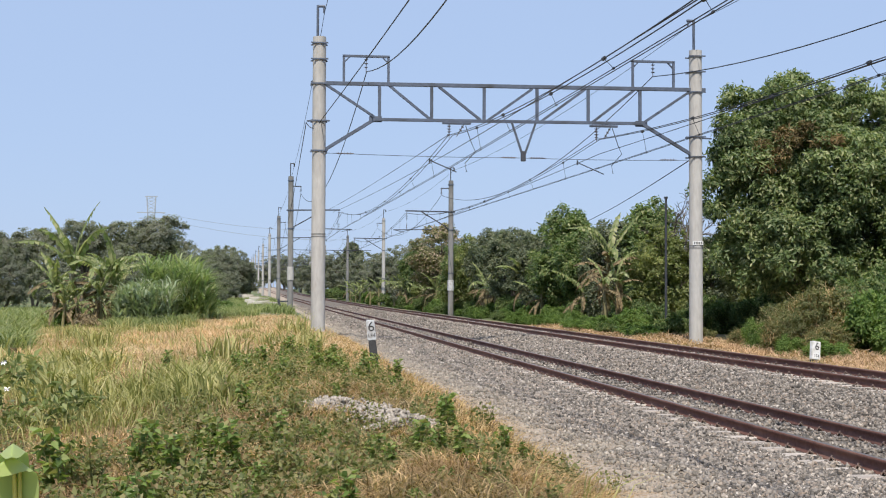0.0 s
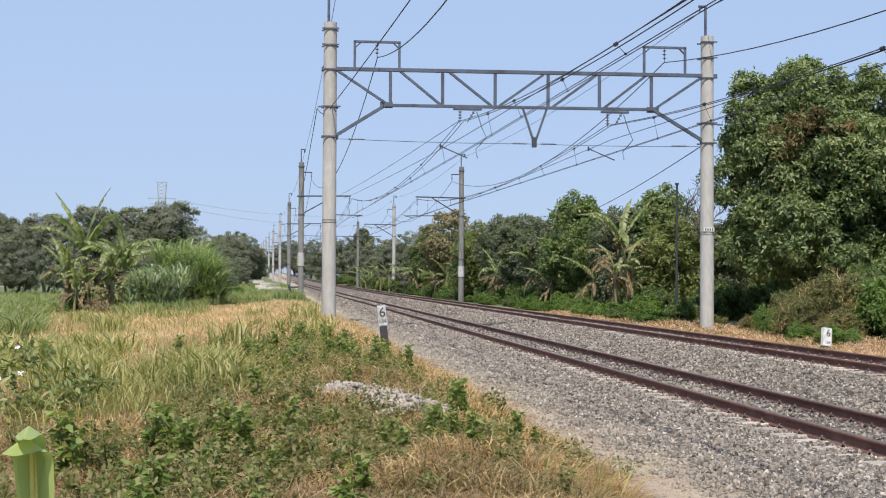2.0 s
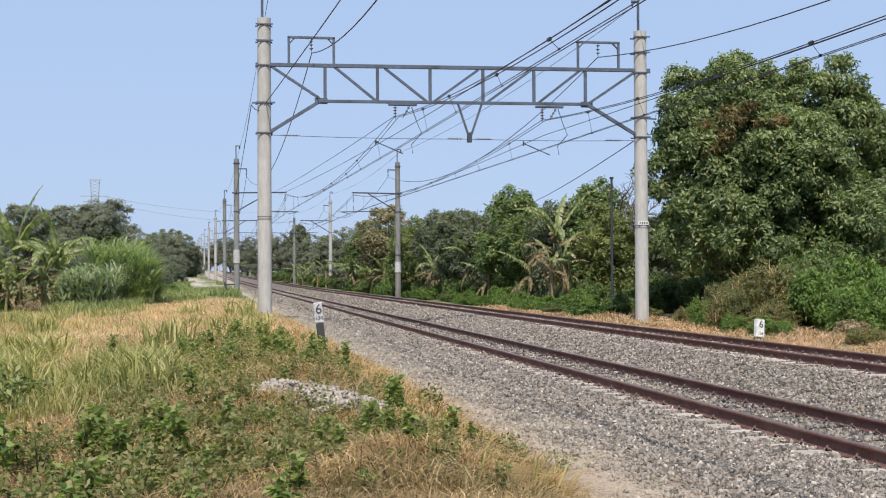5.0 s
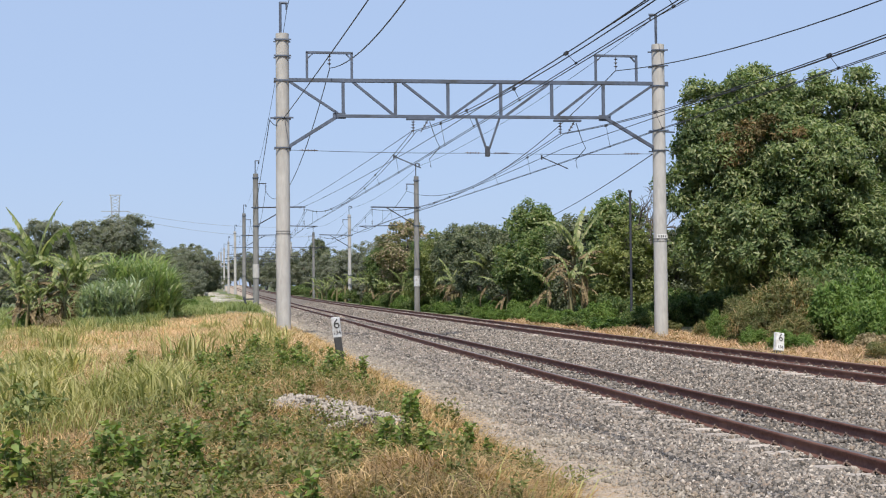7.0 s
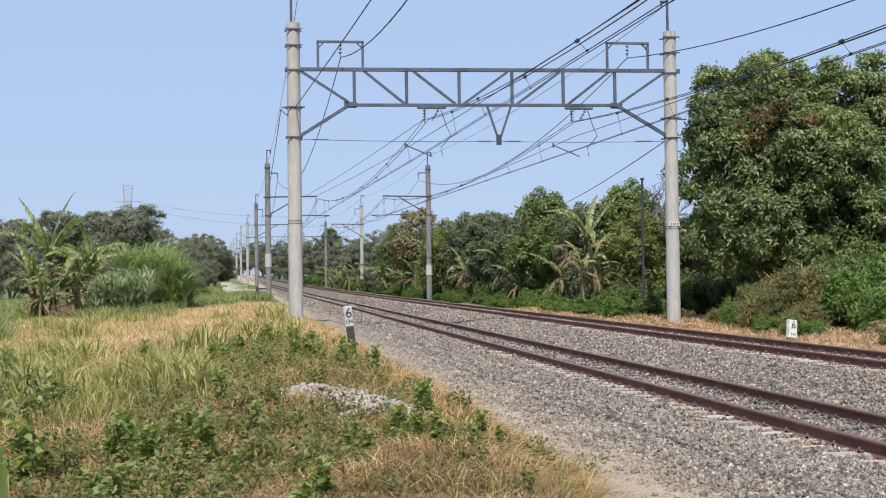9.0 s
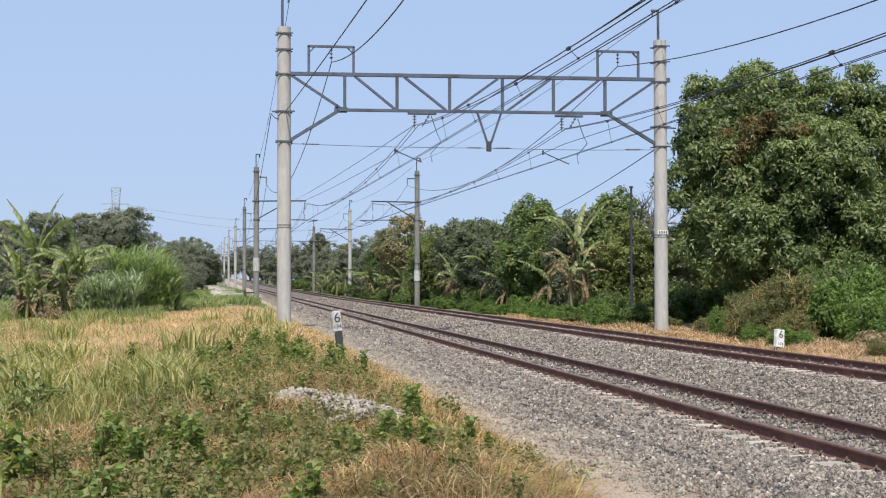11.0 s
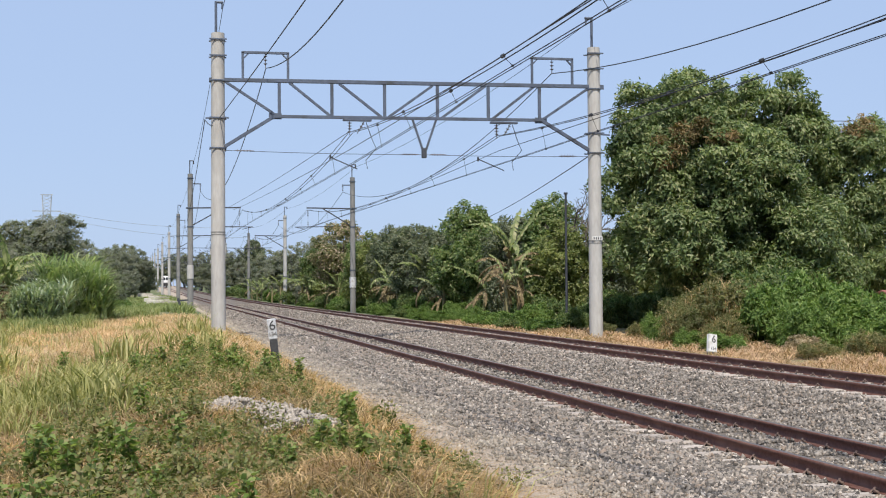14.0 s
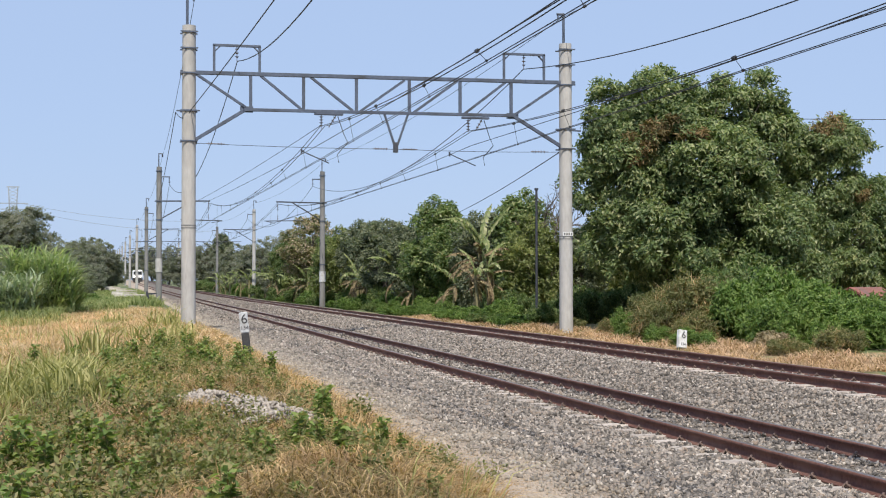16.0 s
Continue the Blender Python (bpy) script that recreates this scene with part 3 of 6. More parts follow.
wire("earth_wire", supports(14.3, 13.4, 10.75, 10.4), 0.5, 0.01, "thin earth wire along the far mast tops")
wire("service_cable", [(14.2, PY, 6.1), (21.0, 88.0, 6.3)], 0.12, 0.018, "dark cable leading from the pole into the trees")
wire("side_cable", [(3.98, PY - SPAN, 7.2), (1.75, PY - 0.24, 7.2), (1.28, PY, 7.15), (1.5, PY + SPAN, 6.4)], 0.22, 0.014, "thin cable on the pole's side arm")
wire("service_cable", [(20.0, 56.0, 8.9), (64.0, 51.0, 9.7)], 0.25, 0.016, "dark cable passing behind the mango trees")

# ------------------------------------------------------------------ foliage
MAT_MANGO = leaf_material("mango_leaves", [(0.062, 0.112, 0.04), (0.108, 0.177, 0.058), (0.175, 0.255, 0.09), (0.3, 0.36, 0.165)], 0.4, 0.38, 0.28, (0.18, 0.17, 0.065), 0.4)
MAT_WITHERED = leaf_material("withered_leaves", [(0.1, 0.085, 0.035), (0.17, 0.12, 0.06), (0.27, 0.19, 0.1)], 0.7, 0.25, tint=(1, 1, 1))
MAT_SPRING = leaf_material("mid_green_tree_leaves", [(0.06, 0.115, 0.032), (0.105, 0.18, 0.052), (0.175, 0.26, 0.085), (0.28, 0.34, 0.15)], 0.45, 0.4)
MAT_TREE = leaf_material("tree_leaves", [(0.05, 0.1, 0.03), (0.085, 0.155, 0.045), (0.135, 0.215, 0.065), (0.25, 0.3, 0.12)], 0.5, 0.42)
MAT_LEAFY = leaf_material("light_tree_leaves", [(0.1, 0.15, 0.045), (0.16, 0.22, 0.065), (0.26, 0.31, 0.11)], 0.45, 0.42, 0.33, (0.26, 0.2, 0.09), 0.5)
MAT_BLOSSOM = leaf_material("faded_blossom_leaves", [(0.1, 0.14, 0.05), (0.16, 0.19, 0.075), (0.25, 0.25, 0.12), (0.48, 0.42, 0.3)], 0.7, 0.35)
MAT_GREYGREEN = leaf_material("grey_green_leaves", [(0.075, 0.112, 0.06), (0.125, 0.17, 0.09), (0.2, 0.24, 0.135)], 0.6, 0.36)
MAT_BRIGHT = leaf_material("fresh_green_leaves", [(0.07, 0.145, 0.028), (0.12, 0.22, 0.045), (0.22, 0.33, 0.09)], 0.5, 0.4)
MAT_OLIVE = leaf_material("olive_scrub_leaves", [(0.09, 0.125, 0.04), (0.15, 0.185, 0.065), (0.26, 0.26, 0.115)], 0.6, 0.4)
MAT_WEED = leaf_material("weed_leaves", [(0.09, 0.13, 0.036), (0.165, 0.21, 0.065), (0.28, 0.31, 0.12), (0.3, 0.235, 0.115)], 0.55, 0.45)
MAT_PALEBUSH = leaf_material("pale_bush_leaves", [(0.12, 0.18, 0.05), (0.2, 0.27, 0.085), (0.36, 0.41, 0.18)], 0.5, 0.4)
MAT_TALLWEED = leaf_material("tall_weed_leaves", [(0.085, 0.15, 0.035), (0.155, 0.255, 0.06), (0.28, 0.39, 0.11), (0.3, 0.28, 0.12)], 0.5, 0.45)
MAT_BANANA = leaf_material("banana_leaf", [(0.13, 0.2, 0.065), (0.23, 0.31, 0.115), (0.39, 0.43, 0.21)], 0.36, 0.45)
MAT_BANANA_DRY = leaf_material("dry_banana_leaf", [(0.11, 0.08, 0.05), (0.19, 0.145, 0.09), (0.31, 0.25, 0.155)], 0.8, 0.2, tint=(1, 1, 1))
MAT_DRYLEAF = leaf_material("tan_dry_leaves", [(0.2, 0.15, 0.1), (0.34, 0.27, 0.19), (0.5, 0.42, 0.31)], 0.8, 0.25, tint=(1, 1, 1))
MAT_REED = leaf_material("tall_grass_blades", [(0.2, 0.29, 0.15), (0.28, 0.39, 0.22), (0.4, 0.47, 0.31)], 0.5, 0.4)
# Distance haze put into the leaf colour: paler, greyer, little contrast
MAT_HAZED = leaf_material("haze_paled_leaves", [(0.145, 0.185, 0.125), (0.185, 0.225, 0.155), (0.23, 0.265, 0.19)], 0.85, 0.5)
MAT_CROP = leaf_material("crop_leaves", [(0.13, 0.19, 0.055), (0.2, 0.27, 0.09), (0.31, 0.36, 0.15)], 0.5, 0.4)
MAT_CANE = leaf_material("cane_blades", [(0.15, 0.25, 0.09), (0.24, 0.35, 0.14), (0.37, 0.45, 0.23)], 0.5, 0.45)
MAT_STRAW = leaf_material("straw_blades", [(0.23, 0.175, 0.075), (0.38, 0.31, 0.145), (0.58, 0.5, 0.265), (0.17, 0.13, 0.055), (0.24, 0.26, 0.1)], 0.75, 0.3, 0.42, (0.33, 0.25, 0.12), 0.5, (1.15, 0.98, 1.22))
MAT_MATTED = leaf_material("matted_dry_grass", [(0.19, 0.15, 0.06), (0.32, 0.26, 0.115), (0.55, 0.47, 0.235), (0.11, 0.085, 0.04), (0.2, 0.22, 0.075)], 0.8, 0.3, 0.47, (0.3, 0.2, 0.11), 0.8, (1.15, 0.98, 1.22))
MAT_RUSSET = leaf_material("russet_dry_grass", [(0.3, 0.18, 0.09), (0.46, 0.3, 0.155), (0.62, 0.45, 0.26), (0.2, 0.12, 0.06)], 0.8, 0.3, tint=(1, 1, 1))
MAT_GOLD = leaf_material("golden_standing_straw", [(0.33, 0.265, 0.13), (0.48, 0.4, 0.215), (0.62, 0.54, 0.325), (0.42, 0.285, 0.135)], 0.75, 0.35, 0.42, (0.34, 0.35, 0.15), 0.35, (1.15, 0.98, 1.22))
MAT_LITTER = leaf_material("dry_litter_blades", [(0.24, 0.175, 0.09), (0.4, 0.31, 0.165), (0.6, 0.5, 0.29), (0.17, 0.12, 0.06)], 0.8, 0.25, 0.38, (0.26, 0.23, 0.1), 0.45, (1.15, 0.98, 1.22))
MAT_GREENGRASS = leaf_material("green_grass_blades", [(0.2, 0.215, 0.07), (0.33, 0.325, 0.13), (0.54, 0.49, 0.26)], 0.6, 0.4, tint=(1.03, 1, 1.05))
MAT_BARK = surface("bark", (0.07, 0.055, 0.045), (0.17, 0.14, 0.115), 14, 0.9, 0, (0.1, 0.1, 0.07), 2, 0.6, 0.02, stretch=(1, 1, 0.3))
MAT_STEM = surface("banana_stem", (0.13, 0.13, 0.05), (0.24, 0.2, 0.1), 8, 0.7, 0, (0.12, 0.08, 0.05), 2, 0.3, 0.01, stretch=(1, 1, 0.2))


def unit(v):
    return v / np.maximum(np.linalg.norm(v, axis=-1, keepdims=True), 1e-9)


def blades(base, tip_dir, length, width, lift, rng, face=None):
    """Leaves as folded diamonds: arrays of base points, directions, sizes; face: the way the blades look. Returns verts and triangles."""
    n = len(base)
    d = unit(tip_dir)
    side = unit(np.cross(d, unit(np.array([0, 0, 1.0]) + 0.5 * rng.normal(size=(n, 3))) if face is None else face))
    up = np.cross(side, d)
    L, Wd = np.broadcast_to(length, (n,))[:, None], np.broadcast_to(width, (n,))[:, None]
    mid = base + d * L * 0.45
    v = np.stack([base, mid + side * Wd / 2 + up * lift * Wd, base + d * L - up * L * 0.12, mid - side * Wd / 2 + up * lift * Wd], 1)
    o = np.arange(n)[:, None] * 4
    return v.reshape(-1, 3), np.concatenate([o + [0, 1, 2], o + [0, 2, 3]])


def crown(blobs, clusters, per, length, width, droop, rng, rough=0.6, inner=0.12, clump=0.5, group=15, dome=0.55):
    """Leaf rosettes on domed clumps, the clumps over lumpy blobs: (x, y, z, rx, ry, rz) each. Leaves face outwards and hang by droop."""
    b = np.array(blobs, float)
    area = (b[:, 3] * b[:, 4] + b[:, 3] * b[:, 5] + b[:, 4] * b[:, 5])
    nc = clusters // group
    pick = rng.choice(len(b), nc, p=area / area.sum())
    d = unit(rng.normal(size=(nc, 3)))
    lump = 1 + 0.14 * np.sin(5 * d[:, 0] + pick) * np.sin(4 * d[:, 1] + 2 * pick)
    c = b[pick, :3] + d * b[pick, 3:] * (lump * rng.uniform(0.72, 1.06, nc))[:, None]
    keep = np.ones(nc, bool)
    for k in range(len(b)):
        q = np.linalg.norm((c - b[k, :3]) / b[k, 3:], axis=1)
        keep &= (q > 0.6) | (pick == k)
    keep &= c[:, 2] > 0.1 * clump
    c, d = c[keep], unit(d[keep] / b[pick[keep], 3:])
    n = len(c) * group
    out = unit(rng.normal(size=(n, 3)) + np.repeat(d, group, 0) * 0.7 + np.array([0, 0, dome]))
    size = np.repeat(clump * rng.uniform(0.5, 1.3, len(c)), group)
    p = np.repeat(c, group, 0) + out * (size * rng.uniform(0.6, 1.08, n))[:, None] * np.array([1, 1, 0.7])
    m = int(n * inner)
    k = rng.choice(len(b), m)
    d2 = unit(rng.normal(size=(m, 3)))
    p = np.concatenate([p, b[k, :3] + d2 * b[k, 3:] * rng.uniform(0.2, 0.75, m)[:, None]])
    out = np.concatenate([out, d2])
    ok = p[:, 2] > 0.03 * clump
    p, out = p[ok], np.repeat(out[ok], per, 0)
    n = len(p) * per
    base = np.repeat(p, per, 0) + rng.normal(size=(n, 3)) * length * 0.4
    face = unit(out + np.array([0, 0, 0.35]) + rng.normal(size=(n, 3)) * rough)
    dirs = unit(np.cross(face, rng.normal(size=(n, 3)))) + out * 0.35 + np.array([0, 0, -droop])
    return blades(base, dirs, length * rng.uniform(0.7, 1.25, n), width * rng.uniform(0.7, 1.2, n), 0.12, rng, face)


def limbs(base, height, blobs, r, rng):
    """A tapered trunk that forks towards the blobs."""
    fork = np.array([base[0], base[1], base[2] + height])
    lean = np.array([rng.normal() * 0.1, rng.normal() * 0.1, 0]) * height
    trunk = np.stack([np.array(base) + (fork + lean - np.array(base)) * t for t in np.linspace(-0.1, 1, 6)])
    pairs = [tube(trunk, np.linspace(r * 1.25, r * 0.75, 6), 9)]
    for x, y, z, rx, ry, rz in blobs:
        end = np.array([x, y, z + rz * 0.4])
        t = np.linspace(0, 1, 7)[:, None]
        midp = (fork + lean + end) / 2 + rng.normal(size=3) * 0.3
        pts = (1 - t) ** 2 * (fork + lean) + 2 * t * (1 - t) * midp + t ** 2 * end
        pairs.append(tube(pts, np.linspace(r * 0.55, r * 0.1, 7), 6))
        for _ in range(3):
            e2 = end + unit(rng.normal(size=3)) * np.array([rx, ry, rz]) * 0.8
            s = pts[3]
            pairs.append(tube(np.stack([s + (e2 - s) * q for q in np.linspace(0, 1, 4)]), np.linspace(r * 0.22, r * 0.04, 4), 5))
    return merged(pairs)


def tree(x, y, blobs, trunk_h, r, clusters, per, length, width, droop, mat, label, seed, name="tree", group="", category="tree", clump=0.5, bunch=15, rough=0.6, dry=()):
    """blobs stand round the tree's own foot; dry: where its leaves have withered."""
    rng = np.random.default_rng(seed)
    t = thing(name, pose(x, y, float(land(x, y))), label, category, group)
    piece("trunk", arrays("trunk", *limbs((0, 0, 0), trunk_h, blobs, r, rng), MAT_BARK, True), None, t)
    tagged(piece("crown", arrays("crown", *crown(blobs, clusters, per, length, width, droop, rng, rough, 0.12, clump, bunch), mat), None, t), kind="stuff")
    if dry:
        tagged(piece("dry_leaves", arrays("dry_leaves", *crown(dry, 150, per, length, width * 0.8, droop, rng, 0.9, 0.1, 0.4, 13), MAT_WITHERED), None, t, "withered reddish brown leaves"), kind="stuff")
    return t


# the great mango tree beside the far pole and its neighbour
tree(20.2, 48, [(-0.1, 0.2, 5.0, 3.6, 3.2, 3.6), (-2.3, -0.8, 5.3, 1.6, 1.7, 1.7), (-2.5, -0.8, 3.6, 1.4, 1.5, 1.5), (-2.5, -0.2, 8.0, 1.0, 1.3, 0.95), (-2.3, 0, 6.6, 1.4, 1.4, 1.2), (-0.7, 0, 8.45, 1.25, 1.5, 1.15), (1.1, 0, 8.5, 1.15, 1.5, 0.95),
     (2.9, 0, 8.65, 1.0, 1.3, 0.9), (3.0, -0.3, 7.0, 1.35, 1.5, 1.6), (-1.0, -2.7, 3.6, 1.6, 1.3, 1.5), (1.6, -2.7, 4.1, 1.9, 1.4, 1.8), (0.1, -3.0, 5.9, 1.6, 1.2, 1.2), (2.0, -2.6, 1.7, 2.0, 1.3, 1.4)],
     1.6, 0.32, 17500, 11, 0.2, 0.078, 0.5, MAT_MANGO, "large dense mango tree with dark glossy leaves and browning shoots", 11, "mango_tree", clump=0.62, bunch=34, rough=0.65,
     dry=[(-1.4, -2.9, 7.1, 1.0, 0.5, 0.35), (-2.6, -2.2, 6.4, 0.5, 0.4, 0.5)])
tree(26.0, 49.5, [(-0.4, -1, 7.2, 0.95, 1.2, 0.9), (0.9, -1, 7.1, 0.9, 1.2, 0.9), (0.4, -0.8, 5.0, 1.4, 1.6, 2.0), (-0.8, -2, 3.3, 1.6, 1.6, 2.2), (2.6, 0, 4.5, 1.5, 1.6, 1.3), (4.7, 0, 4.3, 1.9, 1.9, 1.6), (2.0, -1.5, 2.7, 1.8, 1.6, 1.9), (5.4, -0.5, 2.4, 2.0, 1.8, 1.8)],
     1.5, 0.24, 9500, 11, 0.21, 0.068, 0.75, MAT_MANGO, "mango tree with browning leaf tips beside the larger one", 12, "mango_tree", clump=0.55, bunch=30, rough=0.65,
     dry=[(0.0, -1.6, 7.7, 1.1, 0.5, 0.3), (1.5, -1.3, 5.2, 0.3, 0.4, 1.0)])

# trees along the far side of the line: three kinds, copied
def spread_blobs(rng, n, w, h, low):
    out = [(0, 0, h * 0.58, w * 0.8, w * 0.8, h * 0.36), (0, 0, h * 0.86, w * 0.5, w * 0.5, h * 0.14)]
    for _ in range(n - 1):
        a, q = rng.uniform(0, 6.28), rng.uniform(0.35, 0.75)
        z = rng.uniform(low, 0.86) * h
        out.append((math.cos(a) * q * w, math.sin(a) * q * w, z, w * rng.uniform(0.3, 0.5), w * rng.uniform(0.3, 0.5), h * rng.uniform(0.11, 0.19)))
    return out


KINDS = {}
for key, seed, w, h, mat, length, width, label in (
        ("round", 21, 2.0, 6.5, MAT_TREE, 0.21, 0.1, "bushy green fruit tree in the row beside the railway"),
        ("fresh", 27, 1.75, 6.5, MAT_SPRING, 0.23, 0.1, "tall mid-green tree with rounded leaf clumps beside the railway"),
        ("loose", 22, 2.1, 6.0, MAT_LEAFY, 0.21, 0.09, "leafy dark green tree with an uneven crown beside the line"),
        ("dusty", 23, 2.0, 6.5, MAT_GREYGREEN, 0.2, 0.1, "dark grey-green tree beside the railway"),
        ("blossom", 25, 1.9, 6.0, MAT_BLOSSOM, 0.18, 0.09, "tree with faded tan blossoms among the green ones"),
        ("pale", 26, 2.8, 6.5, MAT_HAZED, 0.2, 0.12, "distant tree with haze mixed into its grey-green leaf colour"),
        ("airy", 24, 3.8, 9.5, MAT_HAZED, 0.26, 0.15, "tall spreading tree behind the field")):
    rng = np.random.default_rng(seed)
    bl = spread_blobs(rng, 9 if key != "airy" else 13, w, h, 0.25 if key != "airy" else 0.5)
    if key == "airy":
        bl[0] = (0, 0, h * 0.8, w * 0.6, w * 0.6, h * 0.16)
    KINDS[key] = (bl, w, h, mat, length, width, label, seed)

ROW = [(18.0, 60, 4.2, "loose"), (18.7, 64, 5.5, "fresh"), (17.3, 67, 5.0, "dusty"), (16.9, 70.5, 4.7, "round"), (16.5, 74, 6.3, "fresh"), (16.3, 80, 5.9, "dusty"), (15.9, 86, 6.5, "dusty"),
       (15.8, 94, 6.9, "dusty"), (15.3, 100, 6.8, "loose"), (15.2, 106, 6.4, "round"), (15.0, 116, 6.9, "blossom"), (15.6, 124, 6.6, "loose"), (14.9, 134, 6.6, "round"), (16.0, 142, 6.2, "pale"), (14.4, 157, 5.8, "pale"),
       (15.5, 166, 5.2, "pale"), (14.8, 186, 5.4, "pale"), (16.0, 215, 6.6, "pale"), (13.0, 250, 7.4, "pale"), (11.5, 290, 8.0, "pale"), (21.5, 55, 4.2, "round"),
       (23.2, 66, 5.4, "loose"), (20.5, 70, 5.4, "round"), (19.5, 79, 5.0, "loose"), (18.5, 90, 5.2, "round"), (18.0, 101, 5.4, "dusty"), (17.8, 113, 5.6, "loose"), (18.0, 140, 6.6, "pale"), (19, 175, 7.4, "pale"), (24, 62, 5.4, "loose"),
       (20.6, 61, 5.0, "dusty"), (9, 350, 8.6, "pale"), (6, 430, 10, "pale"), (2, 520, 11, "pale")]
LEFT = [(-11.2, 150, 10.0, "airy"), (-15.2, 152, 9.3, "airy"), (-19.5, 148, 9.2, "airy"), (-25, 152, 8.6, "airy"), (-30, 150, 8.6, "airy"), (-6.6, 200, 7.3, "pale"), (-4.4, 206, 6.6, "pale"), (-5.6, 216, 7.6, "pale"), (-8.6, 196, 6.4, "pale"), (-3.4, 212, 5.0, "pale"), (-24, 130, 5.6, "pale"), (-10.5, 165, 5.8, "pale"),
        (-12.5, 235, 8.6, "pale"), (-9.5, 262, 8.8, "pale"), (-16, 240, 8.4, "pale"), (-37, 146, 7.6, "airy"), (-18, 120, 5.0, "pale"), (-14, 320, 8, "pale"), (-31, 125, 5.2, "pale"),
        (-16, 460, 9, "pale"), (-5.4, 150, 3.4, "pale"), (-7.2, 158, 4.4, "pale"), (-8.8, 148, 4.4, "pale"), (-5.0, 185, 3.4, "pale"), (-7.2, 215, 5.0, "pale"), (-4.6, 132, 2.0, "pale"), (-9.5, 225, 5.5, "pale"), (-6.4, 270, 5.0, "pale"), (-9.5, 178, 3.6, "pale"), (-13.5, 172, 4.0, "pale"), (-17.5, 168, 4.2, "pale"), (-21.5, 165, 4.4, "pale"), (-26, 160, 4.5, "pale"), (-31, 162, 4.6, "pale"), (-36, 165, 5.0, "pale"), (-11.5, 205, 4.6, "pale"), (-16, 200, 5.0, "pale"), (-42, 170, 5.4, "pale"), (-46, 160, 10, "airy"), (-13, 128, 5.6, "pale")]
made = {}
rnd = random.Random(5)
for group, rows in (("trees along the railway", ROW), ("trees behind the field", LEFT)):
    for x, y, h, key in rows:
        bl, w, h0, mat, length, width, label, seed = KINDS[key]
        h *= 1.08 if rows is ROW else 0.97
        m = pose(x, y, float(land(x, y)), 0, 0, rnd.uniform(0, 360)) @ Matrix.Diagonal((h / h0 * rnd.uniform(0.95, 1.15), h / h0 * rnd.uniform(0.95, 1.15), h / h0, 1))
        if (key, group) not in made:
            t = tree(0, 0, bl, h0 * 0.3, 0.16, 3000 if key != "airy" else 2600, 8, length, width, 0.35, mat, label, seed, group=group, clump=0.45 if key != "airy" else 0.7, bunch=13, rough=0.3 if mat is MAT_HAZED else 0.6)
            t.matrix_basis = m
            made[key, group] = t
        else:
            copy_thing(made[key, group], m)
# a dense far tree that stands dark above the row
tree(16.6, 262, [(0, 0, 7.7, 1.6, 2.0, 2.4), (0.7, 0, 6.0, 1.5, 2, 3), (-0.8, 0, 5.6, 1.6, 2, 3)], 3, 0.3, 1800, 8, 0.4, 0.22, 0.3, MAT_GREYGREEN, "tall dark green tree standing above the tree row", 31)

# a leafless tree among the green ones
rng = np.random.default_rng(41)
bare = thing("bare_tree", pose(19.2, 61.5, -0.1) @ Matrix.Scale(1.06, 4), "leafless grey tree with fine twigs", "tree")
pairs = []


def twig(p, d, length, r, depth):
    n = 4
    pts = [np.array(p)]
    dd = np.array(d, float)
    for _ in range(n):
        dd = unit(dd + rng.normal(size=3) * 0.14)
        pts.append(pts[-1] + dd * length / n)
    pairs.append(tube(pts, np.linspace(r, r * 0.6, n + 1), 5))
    if depth:
        for _ in range(3 if depth > 1 else 4):
            twig(pts[rng.integers(2, n + 1)], unit(dd + rng.normal(size=3) * 0.5 + np.array([0, 0, 0.12])), length * 0.62, max(r * 0.55, 0.012), depth - 1)


twig((0, 0, -0.2), (0, 0, 1), 3.3, 0.13, 5)
tagged(piece("branching", arrays("branching", *merged(pairs), MAT_BARK, True), None, bare), kind="stuff")


def strands(x, y, z, h, w, lean, rng, bend_by=0.5):
    """Curved blades of three triangles each."""
    n = len(x)
    a = rng.uniform(0, 2 * np.pi, n)
    out = np.stack([np.cos(a), np.sin(a), 0 * a], 1)
    side = np.stack([-np.sin(a + 0.6 * rng.normal(size=n)), np.cos(a + 0.6 * rng.normal(size=n)), 0 * a], 1)
    p = np.stack([x, y, z], 1)
    h, w, lean = (np.broadcast_to(q, (n,))[:, None] for q in (h, w, lean))
    up = np.array([0, 0, 1.0])
    mid = p + up * h * 0.6 + out * h * lean * 0.45
    tip = p + up * h * (1 - 0.25 * lean) + out * h * lean * (1 + bend_by)
    v = np.stack([p - side * w / 2, p + side * w / 2, mid + side * w * 0.4, mid - side * w * 0.4, tip], 1)
    o = np.arange(n)[:, None] * 5
    return v.reshape(-1, 3), np.concatenate([o + [0, 1, 2], o + [0, 2, 3], o + [3, 2, 4]])


